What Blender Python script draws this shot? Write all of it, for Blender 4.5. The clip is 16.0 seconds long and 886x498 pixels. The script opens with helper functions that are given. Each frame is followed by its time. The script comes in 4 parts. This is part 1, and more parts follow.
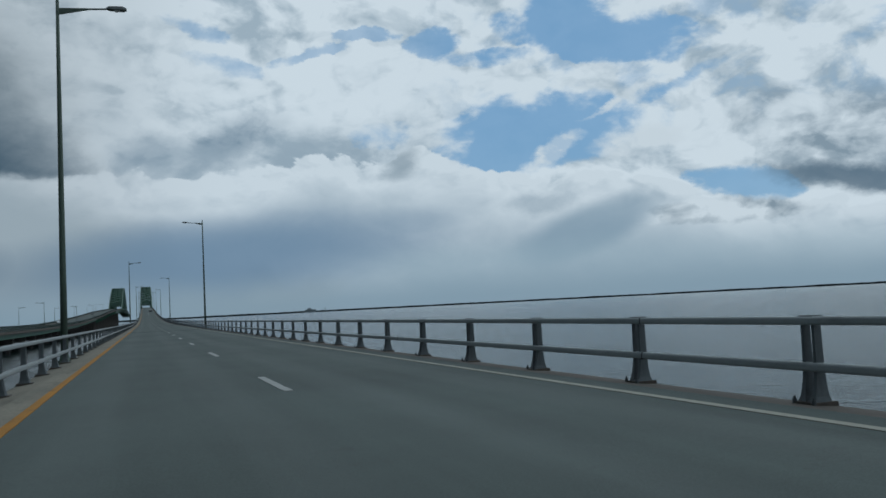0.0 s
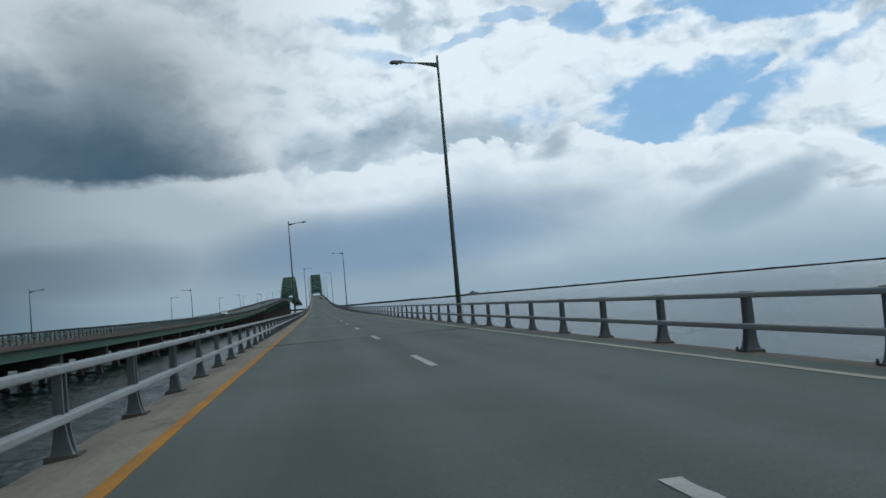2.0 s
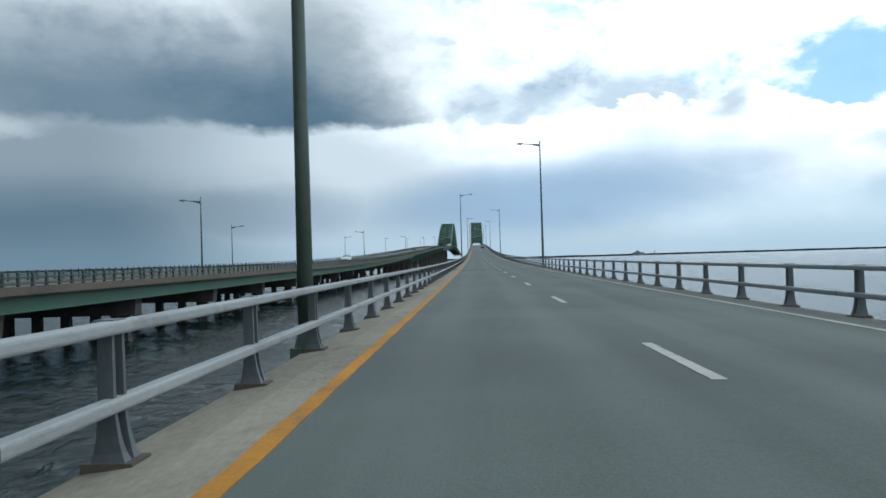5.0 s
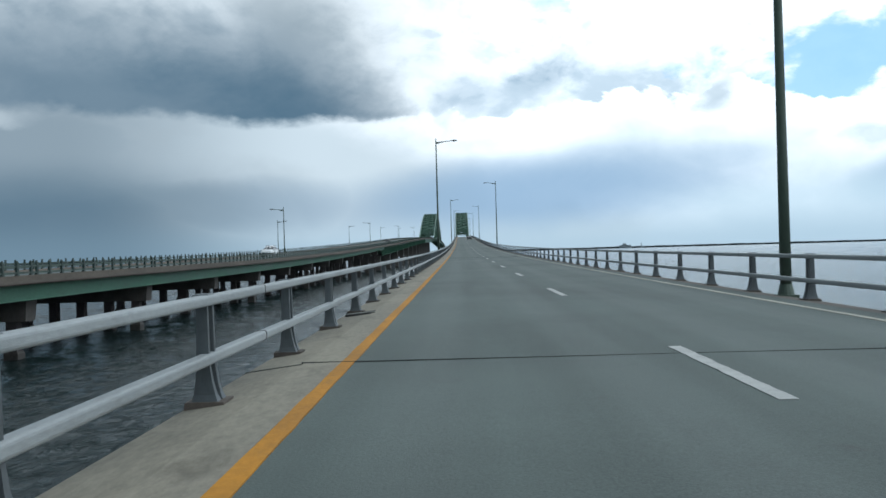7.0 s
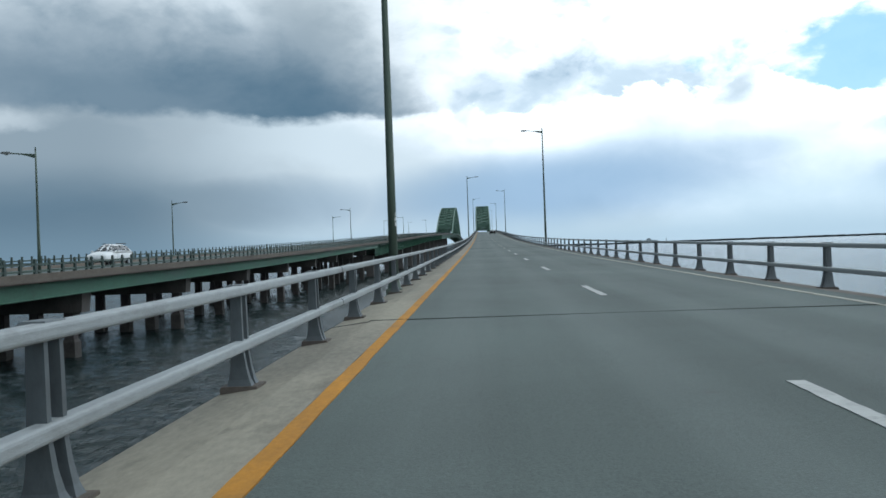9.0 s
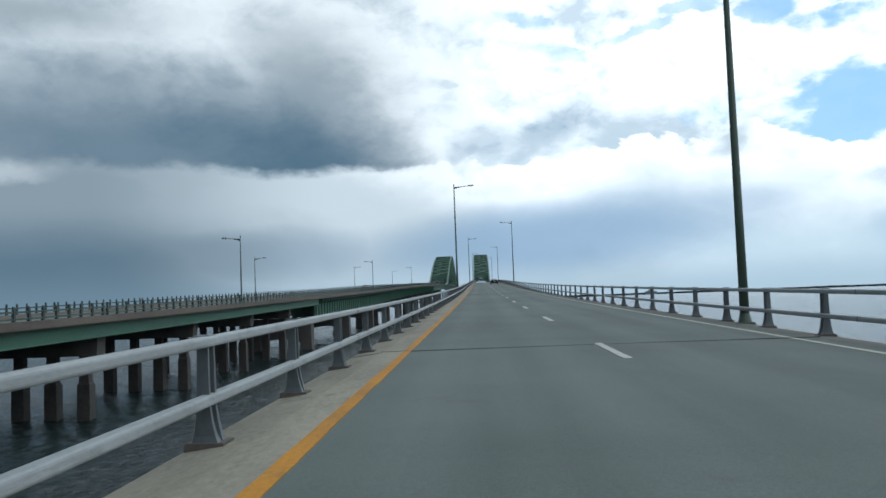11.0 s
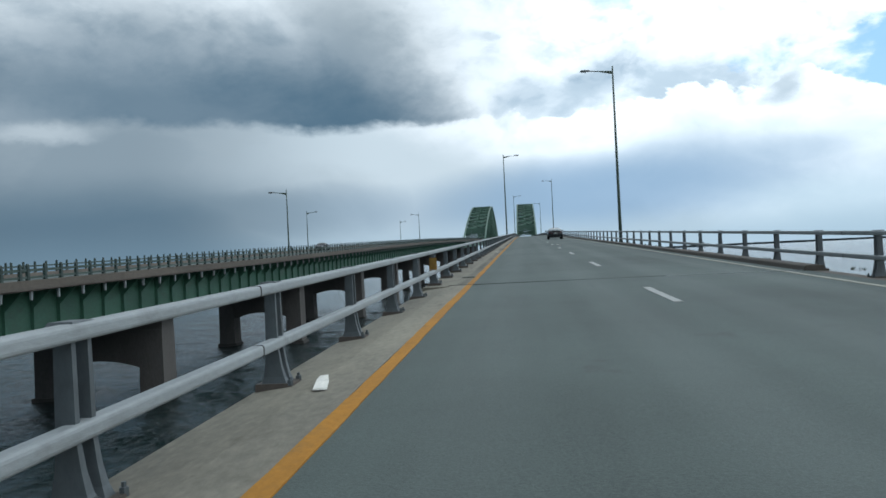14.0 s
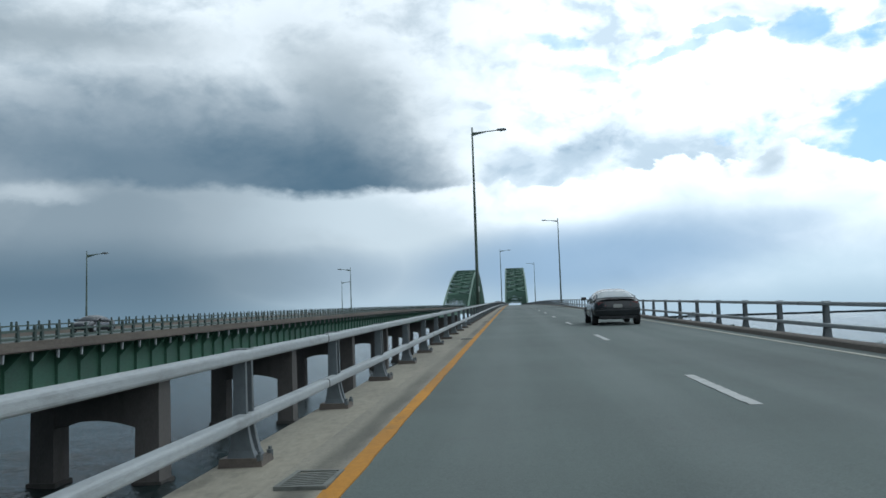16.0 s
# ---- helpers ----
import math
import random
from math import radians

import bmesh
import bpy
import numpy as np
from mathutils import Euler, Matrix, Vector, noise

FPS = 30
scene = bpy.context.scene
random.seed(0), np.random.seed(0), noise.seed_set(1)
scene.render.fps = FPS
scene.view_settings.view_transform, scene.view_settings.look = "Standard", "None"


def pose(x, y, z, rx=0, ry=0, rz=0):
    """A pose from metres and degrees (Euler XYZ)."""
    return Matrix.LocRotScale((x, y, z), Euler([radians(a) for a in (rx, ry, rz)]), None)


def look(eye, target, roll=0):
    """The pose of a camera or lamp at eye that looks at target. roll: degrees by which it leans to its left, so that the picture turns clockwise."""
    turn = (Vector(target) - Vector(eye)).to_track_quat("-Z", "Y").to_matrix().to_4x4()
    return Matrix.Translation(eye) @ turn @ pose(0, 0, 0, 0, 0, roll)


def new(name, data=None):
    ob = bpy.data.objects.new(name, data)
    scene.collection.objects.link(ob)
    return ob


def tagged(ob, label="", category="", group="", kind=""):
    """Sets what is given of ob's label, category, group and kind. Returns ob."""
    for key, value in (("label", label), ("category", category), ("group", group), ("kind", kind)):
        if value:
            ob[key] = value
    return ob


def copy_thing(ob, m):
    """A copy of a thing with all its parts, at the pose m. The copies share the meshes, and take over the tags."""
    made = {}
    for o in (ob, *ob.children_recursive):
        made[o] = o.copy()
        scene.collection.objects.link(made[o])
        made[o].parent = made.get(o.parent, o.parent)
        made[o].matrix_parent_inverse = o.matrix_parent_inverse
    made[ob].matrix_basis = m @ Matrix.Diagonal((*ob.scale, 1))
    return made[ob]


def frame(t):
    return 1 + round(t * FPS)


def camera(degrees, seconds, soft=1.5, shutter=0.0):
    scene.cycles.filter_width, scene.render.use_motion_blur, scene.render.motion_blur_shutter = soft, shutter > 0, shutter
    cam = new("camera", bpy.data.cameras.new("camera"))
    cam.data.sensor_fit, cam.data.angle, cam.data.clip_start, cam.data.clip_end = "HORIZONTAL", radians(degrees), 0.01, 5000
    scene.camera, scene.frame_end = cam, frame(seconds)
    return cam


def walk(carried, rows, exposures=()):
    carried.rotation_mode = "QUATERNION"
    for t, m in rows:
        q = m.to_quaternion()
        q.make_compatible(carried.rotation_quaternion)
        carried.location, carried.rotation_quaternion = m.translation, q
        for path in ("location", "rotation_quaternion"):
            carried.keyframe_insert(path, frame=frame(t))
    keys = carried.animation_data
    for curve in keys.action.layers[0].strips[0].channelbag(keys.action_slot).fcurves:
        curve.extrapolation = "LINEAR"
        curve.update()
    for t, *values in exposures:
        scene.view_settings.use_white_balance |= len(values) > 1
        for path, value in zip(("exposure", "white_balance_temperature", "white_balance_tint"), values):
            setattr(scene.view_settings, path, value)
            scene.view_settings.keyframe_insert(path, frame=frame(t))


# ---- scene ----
# The camera: one lens, carried in a car in the left lane of a straight bridge that climbs to an arch.
cam = camera(55.74, 16.0, soft=1.6)
# seconds, x, y, z, yaw, pitch, roll
WALK = [
    (0.0, -1.87, -11.89, 1.03, -19.75, 3.80, -2.93),
    (0.5, -1.82, 2.84, 1.01, -18.87, 3.69, -3.38),
    (1.0, -1.82, 17.54, 0.99, -15.62, 4.09, -4.17),
    (1.5, -1.78, 32.42, 0.97, -12.81, 3.61, -4.60),
    (2.0, -1.81, 47.46, 0.95, -8.91, 3.26, -5.00),
    (2.5, -1.92, 62.55, 0.93, 1.06, 3.50, -5.31),
    (3.0, -1.96, 77.68, 0.92, 2.29, 3.11, -4.51),
    (3.5, -1.97, 92.91, 0.91, 2.06, 2.53, -1.97),
    (4.0, -1.97, 108.28, 0.90, 2.57, 1.60, -1.24),
    (6.5, -2.17, 185.87, 0.98, 1.21, 0.38, -2.07),
    (7.0, -2.19, 201.58, 1.04, 1.17, 0.22, -1.59),
    (7.5, -2.22, 217.42, 1.11, 1.15, 1.89, -2.24),
    (8.0, -2.24, 233.34, 1.20, 3.96, 2.17, -3.29),
    (8.5, -2.22, 249.26, 1.31, 4.07, 0.74, -3.90),
    (9.0, -2.18, 265.26, 1.44, 2.60, 0.03, -2.04),
    (9.5, -2.15, 281.28, 1.60, 2.35, 2.96, -2.27),
    (12.0, -1.99, 361.93, 2.77, 2.60, 3.59, -1.86),
    (12.5, -2.02, 378.16, 3.08, 4.81, 3.59, -1.95),
    (13.0, -2.04, 394.42, 3.42, 4.75, 3.58, -2.10),
    (13.5, -2.17, 410.64, 3.78, 6.59, 2.61, -2.89),
    (14.0, -2.12, 426.90, 4.17, 5.50, 0.57, -2.73),
    (14.5, -2.20, 443.12, 4.58, 5.99, 2.88, -1.96),
    (15.0, -2.20, 459.34, 5.01, 6.25, 2.80, -2.09),
    (15.5, -2.22, 475.48, 5.44, 5.74, 4.29, -2.63),
    (16.0, -2.25, 491.70, 5.87, 4.58, 5.05, -1.82),
]
walk(cam,
     [(t, pose(x, y, z, 90 + p, 0, a) @ pose(0, 0, 0, 0, 0, r)) for t, x, y, z, a, p, r in WALK],
     exposures=[(t, e, 5800 - 200 * max(0, 1 - t / 3), 3.5 - 2.5 * max(0, 1 - t / 3)) for t, e in ((0.0, -1.0), (1.0, -0.92), (2.0, -0.65), (3.0, -0.3), (4.0, -0.05), (7.0, 0.05), (9.5, 0.1), (12.0, -0.15), (13.0, -0.15), (14.5, 0.0), (16.0, -0.02))])


# ---- sky and light ----
class Graph:
    """Short hand for shader nodes."""

    def __init__(self, tree):
        self.tree = tree
        tree.nodes.clear()

    def node(self, kind, **values):
        n = self.tree.nodes.new(kind)
        for key, value in values.items():
            n.inputs[key].default_value = value
        return n

    def link(self, a, b):
        self.tree.links.new(a, b)

    def put(self, value, socket):
        if isinstance(value, bpy.types.NodeSocket):
            self.link(value, socket)
        else:
            socket.default_value = value

    def math(self, op, a, b=0.0, c=0.0, clamp=False):
        n = self.tree.nodes.new("ShaderNodeMath")
        n.operation, n.use_clamp = op, clamp
        for i, value in enumerate((a, b, c)):
            self.put(value, n.inputs[i])
        return n.outputs[0]

    def vec(self, op, a, b=(0, 0, 0)):
        n = self.tree.nodes.new("ShaderNodeVectorMath")
        n.operation = op
        self.put(a, n.inputs[0])
        self.put(b, n.inputs[1])
        return n.outputs[0]

    def noise(self, vector, scale, detail=5.0, rough=0.55, distortion=0.0):
        n = self.node("ShaderNodeTexNoise", Scale=scale, Detail=detail, Roughness=rough, Distortion=distortion)
        self.link(vector, n.inputs["Vector"])
        return n

    def span(self, value, a, b, lo=0.0, hi=1.0, smooth=True):
        n = self.tree.nodes.new("ShaderNodeMapRange")
        n.interpolation_type = "SMOOTHSTEP" if smooth else "LINEAR"
        self.put(value, n.inputs[0])
        for i, k in enumerate((a, b, lo, hi)):
            n.inputs[i + 1].default_value = k
        return n.outputs[0]

    def mix(self, fac, a, b, blend="MIX"):
        n = self.tree.nodes.new("ShaderNodeMix")
        n.data_type, n.blend_type = "RGBA", blend
        self.put(fac, n.inputs[0])
        for value, socket in ((a, n.inputs[6]), (b, n.inputs[7])):
            self.put((*value, 1.0) if isinstance(value, tuple) and len(value) == 3 else value, socket)
        return n.outputs[2]

    def xyz(self, x, y, z):
        n = self.tree.nodes.new("ShaderNodeCombineXYZ")
        for i, value in enumerate((x, y, z)):
            self.put(value, n.inputs[i])
        return n.outputs[0]


def make_sky():
    world = bpy.data.worlds.new("sky")
    scene.world = world
    world.use_nodes = True
    g = Graph(world.node_tree)
    way = g.node("ShaderNodeTexCoord").outputs["Generated"]
    sep = g.node("ShaderNodeSeparateXYZ")
    g.link(way, sep.inputs[0])
    x, y, z = sep.outputs
    az = g.math("MULTIPLY", g.math("ARCTAN2", x, y), 180 / math.pi)
    el = g.math("MULTIPLY", g.math("ARCSINE", z), 180 / math.pi)
    # sky coordinates in degrees, upright stretch for flattened clouds
    deg = g.xyz(az, g.math("MULTIPLY", el, 1.6), 0.0)
    rag = g.noise(deg, 0.12, 4.0, 0.5).outputs["Color"]
    fine = g.noise(deg, 0.55, 9.0, 0.62).outputs["Color"]
    so, so2 = g.node("ShaderNodeSeparateXYZ"), g.node("ShaderNodeSeparateXYZ")
    g.link(g.vec("SUBTRACT", rag, (0.5, 0.5, 0.5)), so.inputs[0])
    g.link(g.vec("SUBTRACT", fine, (0.5, 0.5, 0.5)), so2.inputs[0])
    waz = g.math("ADD", g.math("MULTIPLY_ADD", so.outputs[0], 4.5, az), g.math("MULTIPLY", so2.outputs[0], 2.4))
    wel = g.math("ADD", g.math("MULTIPLY_ADD", so.outputs[1], 1.5, el), g.math("MULTIPLY", so2.outputs[1], 1.3))

    def billow(vector, scale, detail):
        """Heaped rounded lumps, high in the middle of each."""
        cell = g.node("ShaderNodeTexVoronoi")
        cell.feature = "SMOOTH_F1"
        for name, value in (("Scale", scale), ("Detail", detail), ("Roughness", 0.42), ("Lacunarity", 2.4), ("Smoothness", 0.6)):
            cell.inputs[name].default_value = value
        g.link(vector, cell.inputs["Vector"])
        return g.math("SUBTRACT", 1.0, cell.outputs["Distance"])

    # heaped lumps with the light from the upper right
    bent = g.xyz(g.math("MULTIPLY_ADD", so.outputs[0], 6.0, g.math("MULTIPLY_ADD", so2.outputs[0], 0.9, az)), g.math("MULTIPLY", g.math("MULTIPLY_ADD", so.outputs[1], 3.0, g.math("MULTIPLY_ADD", so2.outputs[1], 0.6, el)), 1.5), 0.0)
    heap = billow(bent, 0.26, 3.0)
    heap_on = billow(g.vec("ADD", bent, (0.7, 1.0, 0.0)), 0.26, 3.0)
    relief = g.math("SUBTRACT", heap, heap_on)
    knobs = g.math("SUBTRACT", billow(bent, 0.8, 2.0), billow(g.vec("ADD", bent, (0.24, 0.36, 0.0)), 0.8, 2.0))
    relief = g.math("MULTIPLY_ADD", g.math("MULTIPLY", knobs, g.span(az, -10, 6, 0.15, 1.0)), 0.14, relief)

    def blob(a, e, ra, re, hard=0.45, tilt=0.0):
        """A cloud's soft oval about a bearing and a height, in degrees."""
        u0 = g.math("SUBTRACT", waz, a)
        v0 = g.math("SUBTRACT", wel, e)
        if tilt:
            v0 = g.math("MULTIPLY_ADD", u0, -tilt, v0)
        u = g.math("DIVIDE", u0, ra)
        v = g.math("DIVIDE", v0, re)
        r = g.math("SQRT", g.math("ADD", g.math("MULTIPLY", u, u), g.math("MULTIPLY", v, v)))
        return g.span(r, 1.0 + hard, 1.0 - hard)

    def most(*values):
        out = values[0]
        for value in values[1:]:
            out = g.math("MAXIMUM", out, value)
        return out

    def times(*values):
        out = values[0]
        for value in values[1:]:
            out = g.math("MULTIPLY", out, value)
        return out

    def outline(points, low, high):
        """Height of a cloud's edge over its bearing, as a broken line."""
        ramp = g.node("ShaderNodeValToRGB")
        a0, a1 = points[0][0], points[-1][0]
        g.link(g.span(az, a0, a1, smooth=False), ramp.inputs[0])
        dots = ramp.color_ramp.elements
        while len(dots) < len(points):
            dots.new(0.5)
        for dot, (a, e) in zip(dots, points):
            dot.position = (a - a0) / (a1 - a0)
            k = (e - low) / (high - low)
            dot.color = (k, k, k, 1.0)
        return g.math("MULTIPLY_ADD", ramp.outputs[0], high - low, low)

    soft = g.noise(deg, 0.10, 5.0, 0.5, 0.3).outputs["Fac"]
    fbm = g.noise(deg, 0.22, 9.0, 0.58, 0.3).outputs["Fac"]
    right_side = g.span(az, -9, 7)

    # the high broken layer: white, with shaded lumps
    white = g.mix(right_side, (0.96, 0.97, 0.975), (1.33, 1.33, 1.33))
    grey = g.mix(right_side, (0.56, 0.61, 0.65), (0.74, 0.82, 0.885))
    lump = g.math("ADD", g.math("MULTIPLY", fbm, 0.55), g.math("MULTIPLY", soft, 0.45))
    shade = g.math("ADD", g.span(lump, 0.36, 0.55, 0.15, 1.0), g.math("MULTIPLY", g.math("MULTIPLY", relief, g.span(az, -12, 8, 0.4, 1.6)), 1.1))
    cloud = g.mix(g.math("MULTIPLY", shade, 1.0, clamp=True), grey, white)
    bright = most(blob(-2, 13.5, 5, 3.0, 0.8), blob(13, 14.6, 12, 2.2, 0.7), blob(5, 13.6, 8, 1.4, 0.8), blob(-20, 17.5, 8, 0.9, 0.8))
    cloud = g.mix(g.math("MULTIPLY", bright, g.span(relief, -0.30, 0.05, 0.35, 0.8)), cloud, white)
    # grey veils
    veil = most(times(blob(-30, 18.4, 8, 1.6, 0.9), 0.95), times(blob(-24, 15.4, 9, 2.2, 0.9), 0.45), times(blob(-10.5, 15.5, 4.5, 3.0, 0.95, -0.4), 0.9), times(blob(-33, 12.0, 5, 2.0, 0.9), 0.45))
    cloud = g.mix(g.math("MULTIPLY", veil, 0.8), cloud, (0.25, 0.30, 0.335))
    # blue gaps, ragged by the lumps
    gap = most(blob(26.4, 11.3, 5.2, 1.9, 0.75, 0.03), blob(23.3, 10.2, 2.4, 1.3, 0.8), blob(31, 17.6, 5.0, 1.4, 0.85, -0.18), times(blob(19.2, 17.7, 1.4, 0.9, 0.9), 0.70), times(blob(14.9, 18.3, 1.5, 0.35, 0.9), 0.54), times(blob(5.3, 16.4, 2.2, 0.5, 0.9, -0.12), 0.58),
               times(blob(11.3, 17.1, 2.2, 0.3, 0.9, 0.25), 0.5), times(blob(15.9, 11.9, 1.6, 0.7, 0.9), 0.62), blob(39.8, 6.9, 2.6, 0.9, 0.8, -0.2), times(blob(37.0, 14.0, 4.5, 0.5, 0.9, 0.25), 0.25), times(blob(3.4, 18.6, 1.6, 0.5, 0.9, -0.3), 0.6), times(blob(23, 16.6, 3.0, 0.5, 0.9), 0.5))
    tear = g.math("ADD", g.math("MULTIPLY", g.math("SUBTRACT", fbm, 0.5), -2.4), g.math("MULTIPLY", g.math("SUBTRACT", heap, 0.62), -0.9))
    gap = g.span(g.math("MULTIPLY_ADD", tear, g.span(gap, 0.0, 0.25), gap), 0.22, 0.98)
    wild = g.math("MULTIPLY", g.span(g.noise(deg, 0.06, 8.0, 0.6).outputs["Fac"], 0.56, 0.66), g.span(el, 21, 27))
    gap = g.math("MAXIMUM", gap, wild)
    blue = g.tree.nodes.new("ShaderNodeTexSky")
    blue.sky_type, blue.sun_disc = "NISHITA", False
    blue.sun_elevation, blue.sun_rotation = radians(48), radians(55)
    air = g.vec("SCALE", blue.outputs[0])
    air.node.inputs["Scale"].default_value = 0.14
    air = g.mix(0.75, air, (0.35, 0.64, 0.98))
    # thin places near the gaps, where the blue shows through
    thin_out = times(g.span(fbm, 0.50, 0.36), g.span(az, 17, 26), g.span(el, 9.0, 12.0), g.span(el, 21.0, 18.0), 0.42)
    gap = g.math("MAXIMUM", gap, thin_out)
    cloud = g.mix(g.math("MULTIPLY", gap, g.span(az, 13, 23, 0.55, 0.94)), cloud, air)
    # small white scraps within the gaps
    scrap = most(blob(27.8, 9.9, 1.7, 0.6, 0.4, 0.5), blob(33.5, 10.2, 2.6, 0.9, 0.4, 0.15), blob(32, 13.2, 1.6, 0.25, 0.6, 0.6))
    cloud = g.mix(g.math("MULTIPLY", scrap, g.span(relief, -0.2, 0.05, 0.5, 1.0)), cloud, (1.25, 1.25, 1.25))
    # shaded lumps over the road, and the ragged dark cloud far to the right
    dark = most(times(blob(5.4, 11.4, 3.2, 1.2, 0.8, 0.28), 0.92), times(blob(0.4, 10.5, 2.0, 1.1, 0.8), 0.7), times(blob(-1.8, 12.4, 1.6, 1.6, 0.9), 0.15))
    cloud = g.mix(g.math("MULTIPLY", dark, g.span(relief, -0.25, 0.12, 1.0, 0.8)), cloud, (0.33, 0.44, 0.545))
    heavy = most(blob(47, 9.4, 5.6, 2.4, 0.5), times(blob(40.5, 11.4, 3, 0.8, 0.6, 0.4), 0.7))
    cloud = g.mix(heavy, cloud, g.mix(g.math("MULTIPLY_ADD", relief, 1.5, g.span(fbm, 0.35, 0.62, 0.1, 0.7), clamp=True), (0.50, 0.58, 0.65), (1.34, 1.34, 1.34)))
    under = blob(47.5, 6.4, 5.8, 0.85, 0.5, -0.14)
    cloud = g.mix(g.math("MULTIPLY", under, 0.9), cloud, (0.23, 0.31, 0.39))
    # the long dark belly over the twin bridge
    crest = outline(((-60, 9.3), (-33, 9.4), (-28, 9.8), (-20, 9.9), (-14, 9.2), (-10, 9.6), (-6, 9.9), (-2, 10.2), (3, 9.9), (7, 10.9), (11.5, 11.9), (15.5, 10.9), (18.5, 11.2), (22, 10.2), (24.5, 9.2), (30, 9.1), (34, 8.4), (37.5, 7.0), (41, 5.8), (60, 5.2)), 4.0, 13.0)
    lean = g.math("MULTIPLY_ADD", g.math("SUBTRACT", el, 9.2), 1.15, waz)
    belly = times(g.span(lean, -0.5, -9.0), g.span(wel, 17.5, 11.0), g.span(waz, -38, -25, 0.5, 1.0))
    belly = times(g.math("POWER", belly, 0.6), g.span(soft, 0.32, 0.68, 1.0, 0.93))
    cloud = g.mix(g.math("MULTIPLY", belly, 0.94), cloud, (0.074, 0.142, 0.205))
    # the far bank under its crest, white on top, grey on the left
    top = g.math("ADD", g.math("MULTIPLY", g.math("SUBTRACT", heap, 0.6), g.span(az, -10, 4, 0.7, 2.0)), g.math("MULTIPLY", so2.outputs[2], 0.8))
    depth = g.math("SUBTRACT", g.math("ADD", crest, top), el)
    edge = g.mix(g.span(az, -9, 2), g.span(depth, -0.35, 0.5), g.span(depth, -0.08, 0.16))
    far_white = g.mix(right_side, (0.97, 0.98, 0.99), (1.26, 1.265, 1.27))
    body = g.math("ADD", g.span(depth, 4.9, 0.6, 0.28, 1.0), g.math("MULTIPLY", relief, g.span(depth, 3.5, 0.2, 0.3, 1.1)))
    bank = g.mix(g.math("MULTIPLY", body, 1.0, clamp=True), g.mix(right_side, (0.56, 0.62, 0.67), (0.66, 0.745, 0.82)), far_white)
    bank = g.mix(times(blob(17.4, 9.9, 1.0, 1.0, 0.8), 0.7), bank, (0.48, 0.56, 0.62))
    slate = g.mix(g.span(az, -26, -9), (0.29, 0.34, 0.38), (0.68, 0.73, 0.76))
    slate = g.mix(times(blob(-32.0, 8.9, 3.6, 0.55, 0.7), 0.8), slate, (0.66, 0.69, 0.71))
    bank = g.mix(g.span(g.math("MULTIPLY_ADD", depth, -2.2, waz), -5.5, -13), bank, slate)
    bank = g.mix(times(g.span(soft, 0.5, 0.62), g.span(az, -4, -16), 0.35), bank, (0.42, 0.46, 0.49))
    # the shaded base of the high layer, just over the bank's crest
    base = times(g.span(depth, -3.0, -0.3), g.span(az, -3, 3), g.span(az, 24, 17), g.span(fbm, 0.36, 0.60, 0.95, 0.35))
    cloud = g.mix(g.math("MULTIPLY", base, 0.8), cloud, g.mix(gap, (0.62, 0.705, 0.78), air))
    cloud = g.mix(edge, cloud, bank)
    # a low cumulus in front of it on the right
    lift = g.math("ADD", wel, g.math("MULTIPLY", heap, -1.0))
    puff = times(blob(38.5, 5.1, 5.0, 0.85, 0.25), 1.0)
    cloud = g.mix(puff, cloud, g.mix(g.math("MULTIPLY_ADD", relief, 2.0, g.span(lift, 3.8, 4.9, 0.2, 0.75), clamp=True), (0.50, 0.57, 0.63), (1.28, 1.28, 1.28)))
    small = times(blob(26.5, 6.4, 2.2, 0.7, 0.6), 0.55)
    cloud = g.mix(small, cloud, (0.56, 0.65, 0.73))
    # falling rain, slanting, and the haze at the skyline
    rain_el = g.math("ADD", el, g.math("ADD", g.math("MULTIPLY", so.outputs[2], 1.6), g.math("MULTIPLY", so2.outputs[2], 0.35)))

    def shaft(a, e, ra, re, hard, tilt):
        u = g.math("DIVIDE", g.math("SUBTRACT", az, a), ra)
        v = g.math("DIVIDE", g.math("MULTIPLY_ADD", g.math("SUBTRACT", az, a), -tilt, g.math("SUBTRACT", rain_el, e)), re)
        return g.span(g.math("ADD", g.math("MULTIPLY", u, u), g.math("MULTIPLY", v, v)), 1.0 + hard, 1.0 - hard)

    rain = most(times(g.span(rain_el, 7.0, 3.2), g.span(az, -9, -25)), times(shaft(-19, 3.4, 13, 1.8, 0.95, 0.0), 0.7), times(shaft(5.0, 3.8, 12.5, 2.5, 0.98, 0.06), 0.92), times(shaft(13.5, 5.2, 6.5, 1.3, 0.95, 0.10), 0.5))
    rain_colour = g.mix(g.span(az, -22, 4), (0.118, 0.180, 0.235), (0.29, 0.425, 0.59))
    cloud = g.mix(g.math("MULTIPLY", rain, 0.88), cloud, rain_colour)
    thin = times(shaft(29.5, 4.4, 4.6, 1.7, 0.7, 0.28), 0.75)
    cloud = g.mix(thin, cloud, (0.43, 0.56, 0.67))
    right = g.math("MULTIPLY", g.span(az, 9, 20), g.span(rain_el, 4.9, 2.6))
    cloud = g.mix(g.math("MULTIPLY", right, 0.62), cloud, (0.62, 0.74, 0.81))
    haze = g.span(el, 3.1, 0.3)
    cloud = g.mix(g.math("MULTIPLY", haze, 0.8), cloud, g.mix(g.span(az, -24, -6), (0.19, 0.265, 0.325), (0.46, 0.575, 0.66)))
    # heavy overcast to the left of the road, out of the view
    gloom = times(g.span(az, -30, -46), g.span(el, 70, 40))
    cloud = g.mix(g.math("MULTIPLY", gloom, 0.9), cloud, (0.13, 0.17, 0.20))
